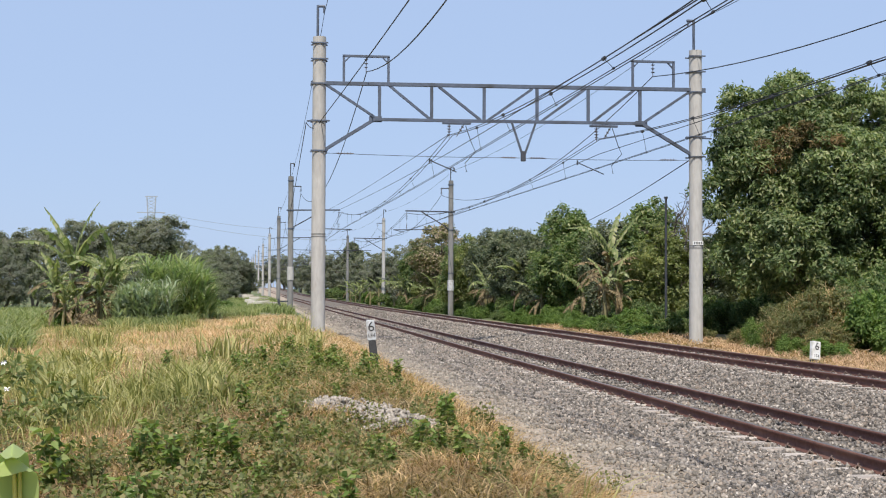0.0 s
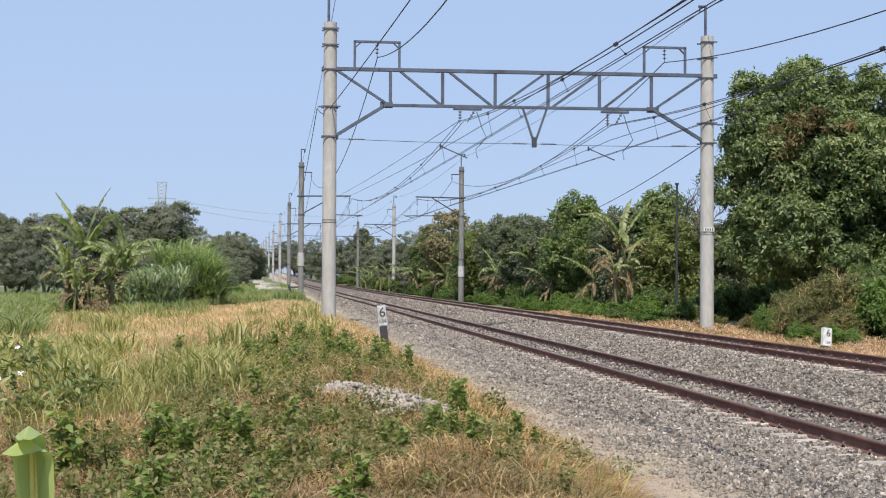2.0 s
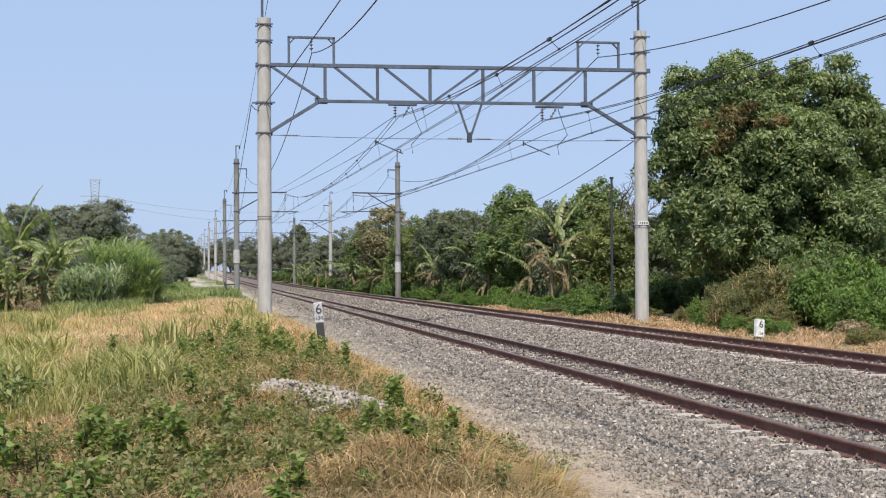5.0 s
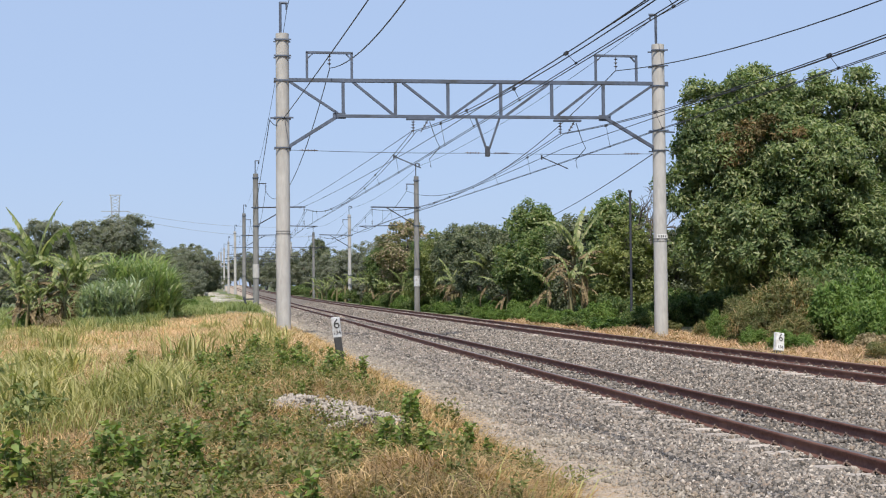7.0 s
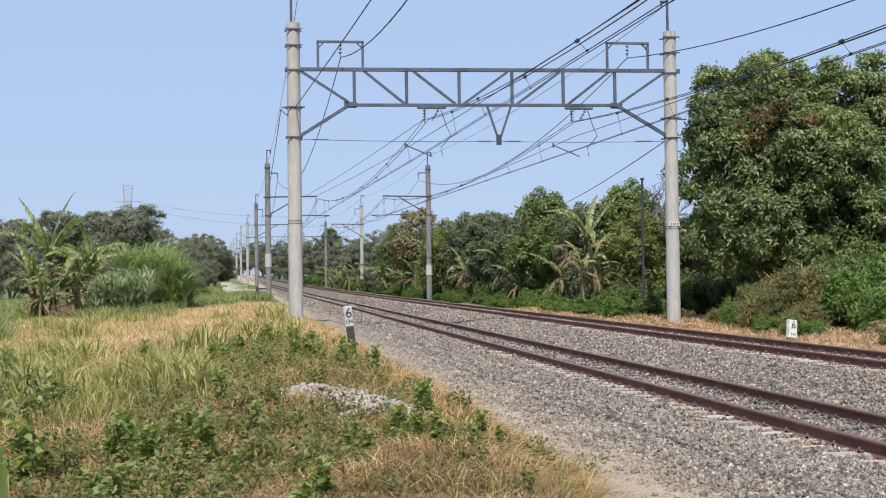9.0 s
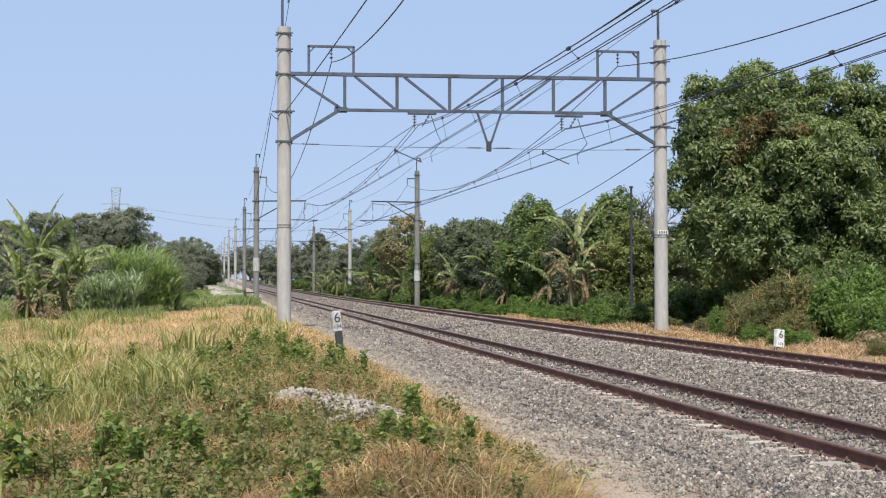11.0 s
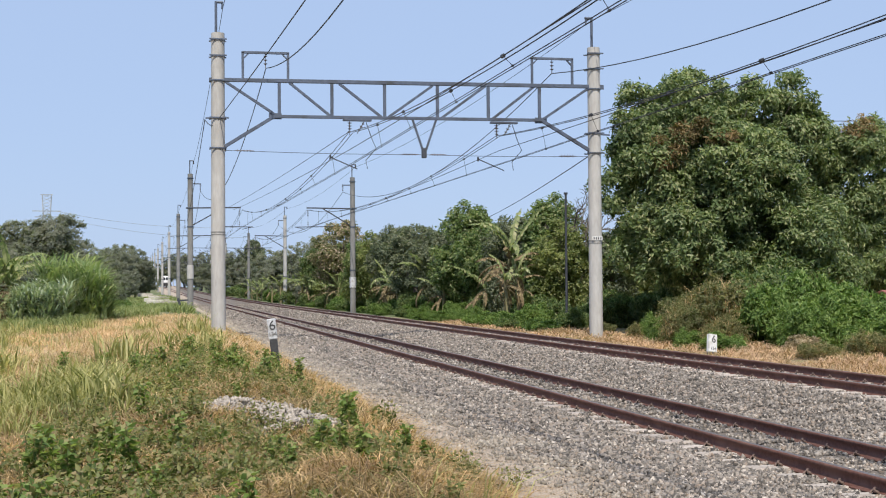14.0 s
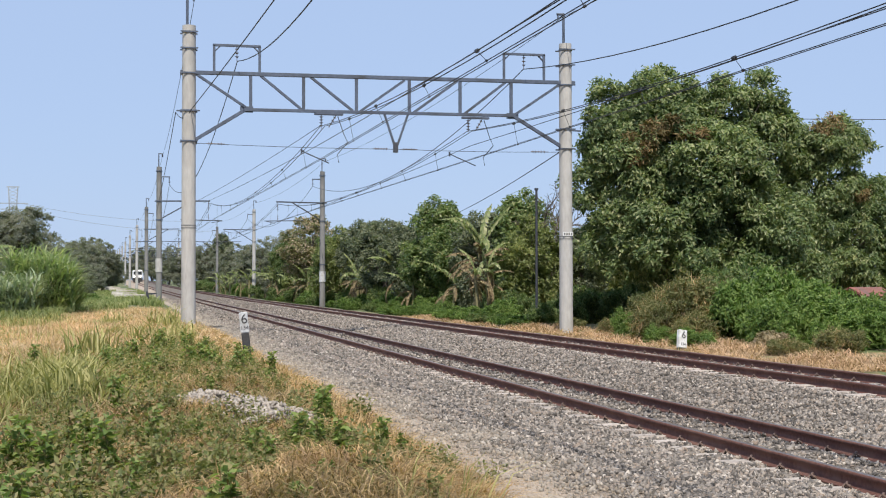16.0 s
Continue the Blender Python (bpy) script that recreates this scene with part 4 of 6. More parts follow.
# shrubs: low masses of small leaves
def shrub(x, y, w, h, mat, label, seed, clusters=1500, length=0.12, width=0.05, feathery=False, straw=False):
    rng = np.random.default_rng(seed)
    bl = [(0, 0, h * 0.4, w * 0.75, w * 0.75, h * 0.5)] + [(rng.uniform(-0.7, 0.7) * w, rng.uniform(-0.6, 0.6) * w, rng.uniform(0.2, 0.75) * h, w * rng.uniform(0.25, 0.45), w * rng.uniform(0.25, 0.45), h * rng.uniform(0.2, 0.35)) for _ in range(7)]
    s = thing("shrub", pose(x, y, float(land(x, y))), label, "shrub", "shrubs beside the line")
    if feathery:
        tagged(piece("frond_cover", arrays("frond_cover", *fronds(230, 20, 0.62, 0.12, rng), mat), None, s), kind="stuff")
    tagged(piece("foliage", arrays("foliage", *crown(bl, clusters, 9, length, width, 0.15, rng, 0.8, 0.12, 0.2), mat), None, s), kind="stuff")
    if straw:
        a, q = rng.uniform(0, 6.28, 900), 0.95 * np.sqrt(rng.random(900))
        top = 0.85 * np.sqrt(np.clip(1.02 - q * q, 0, 1)) * rng.uniform(0.5, 1.0, 900)
        tagged(piece("dry_stem", arrays("dry_stem", *strands(q * np.cos(a), q * np.sin(a), top, rng.uniform(0.12, 0.34, 900), 0.013, rng.uniform(0.4, 2.4, 900), rng), MAT_STRAW), None, s, "dry straw-coloured stems"), kind="stuff")
    pairs = [tube([(0, 0, -0.1), (b[0] * 0.5, b[1] * 0.5, b[2] * 0.5), (b[0], b[1], b[2])], [0.03, 0.02, 0.008], 5) for b in bl]
    tagged(piece("stem", arrays("stem", *merged(pairs), MAT_BARK), None, s), kind="stuff")
    return s


def fronds(n, leaflets, length, leaf, rng):
    """Arching feathery fronds over a unit shrub."""
    a, q = rng.uniform(0, 6.28, n), 0.55 * np.sqrt(rng.random(n))
    o = np.stack([q * np.cos(a), q * np.sin(a), rng.uniform(0.05, 0.75, n) * (1 - 0.5 * q)], 1)
    a = a + rng.normal(size=n) * 0.6
    rise, drop = rng.uniform(0.4, 1.35, n), rng.uniform(0.6, 1.6, n)
    L = length * rng.uniform(0.6, 1.2, n)
    t = np.linspace(0.12, 1, leaflets)
    ang = rise[:, None] - drop[:, None] * t[None]
    step = L[:, None] / leaflets
    r, z = np.cumsum(np.cos(ang) * step, 1), np.cumsum(np.sin(ang) * step, 1)
    p = o[:, None] + np.stack([r * np.cos(a)[:, None], r * np.sin(a)[:, None], z], -1)
    tan = np.stack([np.cos(ang) * np.cos(a)[:, None], np.cos(ang) * np.sin(a)[:, None], np.sin(ang)], -1)
    side = np.stack([-np.sin(a), np.cos(a), 0 * a], 1)[:, None] + 0 * tan
    base = np.concatenate([p, p], 1).reshape(-1, 3)
    dirs = np.concatenate([side + 0.5 * tan, -side + 0.5 * tan], 1).reshape(-1, 3) + rng.normal(size=(len(base), 3)) * 0.18 - np.array([0, 0, 0.15])
    size = np.tile(leaf * (1.1 - 0.6 * t), (n, 2)).ravel()
    return blades(base, dirs, size, size * 0.36, 0.06, rng)


FRESH, DRYISH = "fresh green shrub of small feathery leaves", "olive and brown scrub bush half dried out"
proto = {}
SHRUBS = [(16.6, 40.8, 1.5, 2.1, "o"), (15.7, 38, 1.5, 1.9, "o"), (17.9, 39, 1.6, 2.1, "b"), (17.2, 36, 1.5, 2.0, "b"), (18.9, 37, 1.7, 2.2, "b"), (16.9, 33.5, 1.2, 1.5, "b"), (16.2, 37.6, 1.5, 2.1, "o"), (14.9, 37.4, 1.0, 1.3, "o"), (14.7, 39.2, 0.6, 1.0, "b"), (20.0, 36.6, 1.3, 2.0, "l"), (19.0, 34.6, 1.1, 1.5, "l"),
          (18.3, 33.5, 1.5, 1.8, "b"), (15.3, 35.5, 0.9, 1.0, "o"), (18.6, 35.4, 1.3, 1.9, "b"), (17.7, 31, 1.1, 1.2, "b"), (19.6, 32, 1.4, 1.7, "b"), (15.9, 48, 0.6, 0.6, "o"), (15.8, 51, 1.1, 1.3, "g"),
          (15.0, 55, 1.2, 1.4, "b"), (15.7, 60, 1.3, 1.5, "g"), (15.1, 65, 1.2, 1.4, "b"), (15.3, 70, 1.4, 1.6, "b"), (14.9, 76, 1.5, 1.5, "b"), (15.0, 82, 1.6, 1.6, "b"), (14.6, 88, 1.5, 1.6, "b"),
          (14.9, 95, 1.6, 2.2, "g"), (14.4, 103, 1.8, 2.2, "g"), (14.6, 112, 1.8, 2.2, "b"), (14.3, 122, 1.9, 2.2, "g"), (14.0, 134, 2.0, 2.4, "g"), (13.7, 148, 2.2, 2.4, "g"), (13.4, 165, 2.4, 2.4, "b"),
          (13.0, 185, 2.6, 2.6, "g"), (12.4, 210, 3, 2.6, "g"), (11.4, 240, 3, 3, "g"), (16.6, 57, 1.6, 2.2, "g"), (16.7, 63, 1.6, 2.3, "g"), (16.2, 69, 1.6, 2.4, "g"), (16.0, 75, 1.7, 2.5, "g"), (15.7, 85, 1.8, 2.6, "g"),
          (20.9, 40, 2, 2.6, "g"), (23.4, 36.8, 1.5, 2.0, "b"), (21.7, 34, 1.6, 1.8, "g"), (19.5, 42.5, 1.8, 2.2, "g"), (21.5, 44, 1.9, 2.4, "g"), (16.1, 29, 0.8, 0.7, "o"),
          (-8.3, 60.3, 1.2, 1.5, "b"), (-7.0, 60.6, 1.2, 1.5, "o"), (-7.6, 59.8, 0.9, 1.0, "d"), (-6.8, 59.8, 0.8, 1.0, "d"), (-5.5, 110, 1.8, 1.6, "g"), (-3.0, 100, 1.4, 1.2, "b"), (-2.0, 88, 1.2, 0.9, "b"), (-7.5, 118, 2, 2, "g"), (-1.2, 112, 1.2, 0.9, "b")]
SHRUBS += [(17.4, 53, 1.6, 2.0, "g"), (18.8, 54, 1.9, 2.6, "g"), (20.4, 54.5, 1.9, 2.6, "g"), (15.4, 31.0, 0.8, 0.7, "d"), (16.4, 31.4, 0.9, 0.8, "d"), (17.4, 31.8, 0.9, 0.9, "d"), (18.9, 32.6, 0.8, 1.0, "d"), (15.4, 36.5, 0.6, 0.5, "d")]
rnd2 = random.Random(33)
for i in range(26):
    y = 50 + 90 * (i / 26) ** 1.3
    SHRUBS.append((13.9 + rnd2.uniform(-0.2, 0.9) + float(bend(y)), y + rnd2.uniform(-1.5, 1.5), rnd2.uniform(0.9, 1.5), rnd2.uniform(0.6, 1.2), rnd2.choice("bbgb")))
for i in range(6):
    y = rnd2.uniform(27, 46)
    SHRUBS.append((14.2 + rnd2.uniform(0, 1.4), y, rnd2.uniform(0.4, 0.8), rnd2.uniform(0.35, 0.8), rnd2.choice("oobg")))
for x, y, w, h, key in SHRUBS:
    near = y < 45
    k = (key, near)
    m = pose(x, y, float(land(x, y)) - 0.03, 0, 0, rnd.uniform(0, 360)) @ Matrix.Diagonal((w * 0.72, w * 0.72, h * 0.66, 1))
    if k not in proto:
        mat, label = {"b": (MAT_BRIGHT, FRESH), "o": (MAT_OLIVE, DRYISH), "l": (MAT_PALEBUSH, "bush with large pale green leaves"), "d": (MAT_DRYLEAF, "heap-like bush of withered tan leaves"), "g": (MAT_TREE, "dense mid-green undergrowth bush below the trees")}[key]
        big = {"l": 2.0, "d": 1.5, "b": 1.35}.get(key, 1.0) if near else 1.0
        proto[k] = shrub(0, 0, 1, 1, mat, label, 60 + ord(key) + near, 1100 if near else 1500, (0.085 if near else 0.11) * big, (0.034 if near else 0.05) * big, near and key in "bog", near and key == "o")
        proto[k].matrix_basis = m
    else:
        copy_thing(proto[k], m)


# bananas
def banana_leaf(length, width, rise, droop, tear, rng, mat):
    """An arching blade with a midrib, torn into strips along its edges."""
    n = 14
    t = np.linspace(0, 1, n + 1)
    a = rise - droop * t ** 1.4
    dx, dz = np.cos(a), np.sin(a)
    x = np.concatenate([[0], np.cumsum((dx[1:] + dx[:-1]) / 2)]) * length / n
    z = np.concatenate([[0], np.cumsum((dz[1:] + dz[:-1]) / 2)]) * length / n
    prof = np.clip(np.sin(np.pi * np.clip((t - 0.1) / 0.9, 0, 1) ** 0.75), 0, 1) ** 0.6 * width / 2
    vs, fs = [], []
    for s in (-1, 1):
        for i in range(1, n):
            gap = tear * rng.random()
            w0, w1 = prof[i] * (1 - 0.3 * tear * rng.random()), prof[i + 1] * (1 - 0.3 * tear * rng.random())
            sag0, sag1 = 0.25 * w0 + tear * w0 * rng.random(), 0.25 * w1 + tear * w1 * rng.random()
            o = len(vs)
            cut = (x[i + 1] - x[i]) * 0.35 * gap
            vs += [(x[i], 0, z[i]), (x[i + 1], 0, z[i + 1]), (x[i + 1] - cut, s * w1, z[i + 1] - sag1), (x[i] + cut, s * w0, z[i] - sag0)]
            fs.append((o, o + 1, o + 2, o + 3))
    rib = tube(np.stack([x, 0 * x, z + 0.004], 1), np.linspace(0.035, 0.006, n + 1) * length / 2, 5)
    return merged([(np.array(vs), np.array(fs)), rib])


def banana(x, y, h, leaves, seed, dry=3, label="banana plant with torn arching leaves", big=1.0):
    rng = np.random.default_rng(seed)
    g = float(land(x, y))
    b = thing("banana_plant", pose(x, y, g - 0.05), label, "banana plant", "banana plants")
    hs = h * (0.5 if dry < 9 else 0.74)
    lean = rng.normal(size=2) * 0.06 * hs
    stem = np.stack([np.linspace(0, lean[0], 7), np.linspace(0, lean[1], 7), np.linspace(0, hs, 7)], 1)
    piece("stem", arrays("stem", *tube(stem, np.linspace(0.13, 0.07, 7) * h / 4, 10), MAT_STEM, True), None, b)
    for i in range(leaves):
        rise = rng.uniform(0.75, 1.5)
        me = arrays("leaf", *banana_leaf(h * 0.55 * rng.uniform(0.8, 1.15), 0.36 * h / 4 * big, rise, rng.uniform(0.5, 2.6), 1.0, rng, None), MAT_BANANA)
        lf = piece("leaf", me, None, b)
        lf.matrix_basis = pose(lean[0], lean[1], hs * (rng.uniform(0.9, 1.0) if i % 3 or dry > 8 else rng.uniform(0.35, 0.8)), 0, 0, i * 137.5 + rng.uniform(-20, 20))
    for i in range(dry):
        me = arrays("dry_leaf", *banana_leaf(h * 0.42, 0.26 * h / 4, rng.uniform(-0.9, 0.5 if dry < 9 else 1.2), rng.uniform(0.7, 1.9), 1.0, rng, None), MAT_BANANA_DRY)
        lf = piece("dry_leaf", me, None, b, "withered brown hanging leaf")
        lf.matrix_basis = pose(lean[0], lean[1], hs * rng.uniform(0.7, 0.9), 0, 0, rng.uniform(0, 360))
    return b


for i, (x, y, h, n, d) in enumerate([(14.6, 57, 3.0, 4, 9), (14.8, 90.5, 3.0, 3, 10), (15.2, 74, 3.4, 7, 5), (14.7, 100, 3.8, 8, 6), (14.9, 127, 4.2, 9, 3), (14.4, 138, 4.0, 9, 3), (15.6, 66, 3.6, 7, 4), (-8.5, 62, 5.4, 10, 6), (-7.5, 61, 4.6, 8, 6), (-6.9, 63, 4.8, 9, 6), (-9.0, 60.5, 3.8, 8, 5), (-6.6, 61.5, 3.8, 8, 7), (-8.0, 60, 3.0, 8, 6), (-8.6, 59.5, 2.6, 8, 4), (-7.0, 60, 3.0, 7, 8),
                                    (14.9, 59, 4.6, 5, 12), (15.4, 58.2, 3.2, 3, 10), (15.0, 88, 3.6, 6, 8), (15.3, 92, 4.2, 6, 6), (15.2, 108, 4.6, 9, 3), (14.7, 118, 4.4, 8, 3),
                                    (14.0, 150, 4.0, 9, 2), (13.5, 160, 3.8, 9, 2), (13.2, 172, 4.0, 9, 2), (12.6, 182, 3.8, 8, 2), (12.2, 195, 4.0, 8, 2), (11.6, 176, 3.2, 8, 2), (15.8, 80, 4.8, 8, 3), (16.2, 98, 4.8, 8, 4), (13.9, 141, 4.0, 8, 2), (13.9, 147, 4.2, 8, 2), (12.8, 154, 4.2, 8, 3), (12.6, 164, 4.0, 8, 2), (13.9, 134, 4.0, 8, 3), (14.2, 128, 3.8, 7, 3), (14.2, 113, 3.8, 8, 3), (14.2, 121, 3.6, 7, 3)]):
    banana(x, y, h, n, 100 + i, d)


# grass and reeds in strips
def patch(x, y, s, k):
    """A smooth random field between -1 and 1."""
    return np.sin(x * s * 1.3 + k) * np.sin(y * s * 0.9 + 2.1 * k) * 0.6 + np.sin(x * s * 2.7 - y * s * 1.9 + 3.7 * k) * 0.4


def in_heap(x, y):
    """Where the flat heap of stone lies bare."""
    a = (14.05 - y) / 1.75
    return (abs(a) < 0.95) & (abs(a + 0.12) > 0.08) & (abs(x - 1.02 - 0.42 * a) < 0.22)


def verge(n, rng, y0=4.0, y1=60.0):
    """Places on the near verge, thinning with distance."""
    y = y0 * (y1 / y0) ** rng.random(n)
    lo = -0.225 * y - 0.8
    return lo + (2.42 + 0.035 * np.clip(y - 9, 0, 14) + 0.12 * np.sin(y * 1.9) + 0.1 * np.sin(y * 4.3) - lo) * rng.random(n), y


rng = np.random.default_rng(7)
x, y = verge(190000, rng)
keep = (patch(x, y, 1.1, 1.0) > -0.75 + 0.7 * rng.random(len(x))) & (~in_heap(x, y) | (rng.random(len(x)) < 0.2))
x, y = x[keep], y[keep]
h = (0.09 + 0.16 * rng.random(len(x)) ** 2) * (1 + 0.35 * patch(x, y, 0.5, 4)) * np.where(x > 1.9, 0.6, 1)
lean = np.where(rng.random(len(x)) < 0.6, rng.uniform(1.2, 3.0, len(x)), rng.uniform(0.2, 1.1, len(x)))
kind = y + rng.normal(size=len(x)) * 3 + 4 * patch(x, y, 0.8, 2)
for sel, mat, tall, label in ((kind < 17, MAT_MATTED, 0.85, "matted brown dry grass lying on the verge"), ((kind >= 17) & (kind < 27), MAT_STRAW, 1.0, "short straw-coloured dry grass on the verge"), (kind >= 27, MAT_GOLD, 1.25, "pale golden straw standing on the verge")):
    q = np.flatnonzero(sel)
    straw = piece("dry_grass", arrays("dry_grass", *strands(x[q], y[q], land(x[q], y[q]) - 0.01, h[q] * tall, 0.007 + 0.00025 * y[q], lean[q], rng), mat))
    tagged(straw, label, "grass", kind="stuff")
y = np.concatenate([8.5 * (26 / 8.5) ** rng.random(11000), rng.uniform(26, 46, 7000)])
edge = 2.42 + 0.035 * np.clip(y - 9, 0, 14)
x = edge - np.where(y < 26, 0.75, 1.3) * rng.random(len(y)) ** 1.3 + 0.12 * rng.normal(size=len(y))
keep = patch(x, y, 1.4, 5.1) > -0.35
x, y = x[keep], y[keep]
straw = piece("dry_grass", arrays("dry_grass", *strands(x, y, land(x, y) - 0.01, 0.08 + 0.17 * rng.random(len(x)) ** 2, 0.008 + 0.0002 * y, rng.uniform(0.4, 2.2, len(x)), rng), MAT_RUSSET))
tagged(straw, "russet dry grass along the ballast's edge", "grass", kind="stuff")
# fine bright straw before the banana plants and round the near pole
y = np.concatenate([rng.uniform(38, 60, 26000), rng.uniform(27, 47, 9000), rng.uniform(56, 70, 6000)])
x = np.concatenate([-8.6 + 7.6 * rng.random(26000), -1.0 + 3.2 * rng.random(9000), -3.2 + 5.0 * rng.random(6000)])
straw = piece("dry_grass", arrays("dry_grass", *strands(x, y, land(x, y) - 0.01, 0.1 + 0.22 * rng.random(len(x)) ** 2, 0.016, rng.uniform(0.3, 1.6, len(x)), rng), MAT_GOLD))
tagged(straw, "fine bright straw before the banana plants", "grass", kind="stuff")
x, y = verge(90000, rng, 4.0, 75.0)
f = patch(x, y, 0.7, 2.5) - 0.14 - 0.28 * (x + 0.04 * y) / 2.0 + 0.012 * (y - 14) * (x < -2)
keep = (f > 0.22 + 1.1 * rng.random(len(x)) ** 1.2) & ~in_heap(x, y) & ((x < 1.5) | (rng.random(len(x)) < 0.25))
x, y = x[keep], y[keep]
h = (0.12 + 0.26 * rng.random(len(x))) * (1 + 0.3 * patch(x, y, 0.9, 6))
grass = piece("green_grass", arrays("green_grass", *strands(x, y, land(x, y) - 0.01, h, 0.009 + 0.0003 * y, rng.uniform(0.2, 0.9, len(x)), rng), MAT_GREENGRASS))
tagged(grass, "green and yellowing grass mixed into the dry verge", "grass", kind="stuff")
# the dry strip beyond the far track
y = 22 * (66 / 22) ** rng.random(45000)
x = 12.5 + 3.6 * rng.random(45000) ** 1.3
keep = patch(x, y, 0.9, 3.3) > -0.6 + 0.5 * rng.random(len(x))
x, y = x[keep] + bend(y[keep]), y[keep]
far_straw = piece("dry_grass", arrays("dry_grass", *strands(x, y, land(x, y) - 0.01, (0.06 + 0.2 * rng.random(len(x)) ** 2) * np.clip(0.5 + (x - 12.4) * 0.5, 0.4, 1.3), 0.008 + 0.0003 * y, rng.uniform(0.6, 2.4, len(x)), rng), MAT_LITTER))
tagged(far_straw, "pale dry grass between far track and bushes", "grass", kind="stuff")
# greener verge beside the distant masts
y = 54 * (180 / 54) ** rng.random(26000)
x = -6.5 + np.where(y < 66, 3.6, 6.2 + 2.0 * (y > 80)) * rng.random(26000) + bend(y)
verge_grass = piece("green_grass", arrays("green_grass", *strands(x, y, land(x, y) - 0.01, 0.25 + 0.45 * rng.random(len(x)), 0.03 + 0.0002 * y, rng.uniform(0.2, 0.8, len(x)), rng), MAT_CROP))
tagged(verge_grass, "tall green grass beside the distant masts", "grass", kind="stuff")
# field of green crop behind the verge
y = 34 * (125 / 34) ** rng.random(42000)
x = -0.26 * y - 3 + (0.26 * y + 1.0 - 0.02 * y) * rng.random(42000)
x = np.round(x / 0.7) * 0.7 + rng.normal(size=len(x)) * 0.12
keep = np.where(y < 60, x < -0.158 * y - 0.3, x < -2.6) & (patch(x, y, 0.25, 1.7) > -0.75)
x, y = x[keep], y[keep]
crop = piece("field_crop", arrays("field_crop", *strands(x, y, land(x, y), 0.35 + 0.45 * rng.random(len(x)), 0.03 + 0.0004 * y, rng.uniform(0.3, 1.0, len(x)), rng), MAT_CROP))
tagged(crop, "green leafy crop growing in the field", "crop", kind="stuff")
# stand of tall grass beside the bananas
reed = thing("elephant_grass", pose(0, 0, 0), "stand of tall blue-green elephant grass beside banana plants", "tall grass")
for x0, x1, y0, y1, low, high, n, mat in ((-6.2, -3.9, 58, 61, 1.5, 2.3, 500, MAT_REED), (-5.2, -2.5, 60.5, 66, 2.2, 3.4, 800, MAT_CANE)):
    x, y = rng.uniform(x0, x1, n), rng.uniform(y0, y1, n)
    h = (low + (high - low) * rng.random(n)) * (1 + 0.15 * patch(x, y, 1.5, 2.2)) * np.interp(x, [-3.2, -2.5], [1.0, 0.72])
    tagged(piece("stalk", arrays("stalk", *strands(x, y, land(x, y), h * 0.9, 0.035, rng.uniform(0.02, 0.14, n), rng), mat), None, reed), kind="stuff")
    k = n * 9
    i = rng.integers(0, n, k)
    t = rng.uniform(0.1, 0.85, k)
    tagged(piece("blade", arrays("blade", *strands(x[i] + rng.normal(size=k) * 0.05, y[i] + rng.normal(size=k) * 0.05, land(x[i], y[i]) + h[i] * t * 0.85, h[i] * rng.uniform(0.18, 0.34, k), 0.085, rng.uniform(0.2, 1.3, k), rng, 0.9), mat), None, reed), kind="stuff")


# tufts of tall grass on the verge
def tuft(x, y, n, h, r, seed, mat, label, wide=0.026):
    rng = np.random.default_rng(seed)
    a, q = rng.uniform(0, 6.28, n), r * np.sqrt(rng.random(n))
    me = arrays("grass_tuft", *strands(q * np.cos(a), q * np.sin(a), 0 * a, h * rng.uniform(0.5, 1.1, n), wide, rng.uniform(0.15, 0.7, n), rng), mat)
    ob = piece("grass_tuft", me)
    ob.matrix_basis = pose(x, y, float(land(x, y)) - 0.02)
    return tagged(ob, label, "grass tuft", "tufts on the verge")


tufts = [tuft(-1.0, 16.5, 90, 0.55, 0.35, s, MAT_GREENGRASS, "tuft of long pale green grass blades") for s in (1, 2, 3)]
rnd = random.Random(9)
for i in range(26):
    y = rnd.uniform(14.5, 19)
    x = -0.035 * y - 0.13 * y * rnd.random()
    copy_thing(tufts[i % 3], pose(x, y, float(land(x, y)) - 0.02, 0, 0, rnd.uniform(0, 360)) @ Matrix.Scale(rnd.uniform(0.6, 1.1), 4))
for i in range(22):
    y = rnd.uniform(24, 52)
    x = rnd.uniform(-0.15 * y, 1.2)
    copy_thing(tufts[i % 3], pose(x, y, float(land(x, y)) - 0.02, 0, 0, rnd.uniform(0, 360)) @ Matrix.Scale(rnd.uniform(0.8, 1.4), 4))

broad = [tuft(-2.4, 17.5, 34, 0.62, 0.3, s, MAT_GREENGRASS, "clump of broad yellowish green grass leaves", 0.05) for s in (4, 5)]
for i in range(20):
    y = rnd.uniform(15, 25)
    x = -(0.115 + 0.085 * rnd.random()) * y
    copy_thing(broad[i % 2], pose(x, y, float(land(x, y)) - 0.02, 0, 0, rnd.uniform(0, 360)) @ Matrix.Scale(rnd.uniform(0.6, 1.15), 4))


# broad-leaved weeds
WEED_LEAVES = []


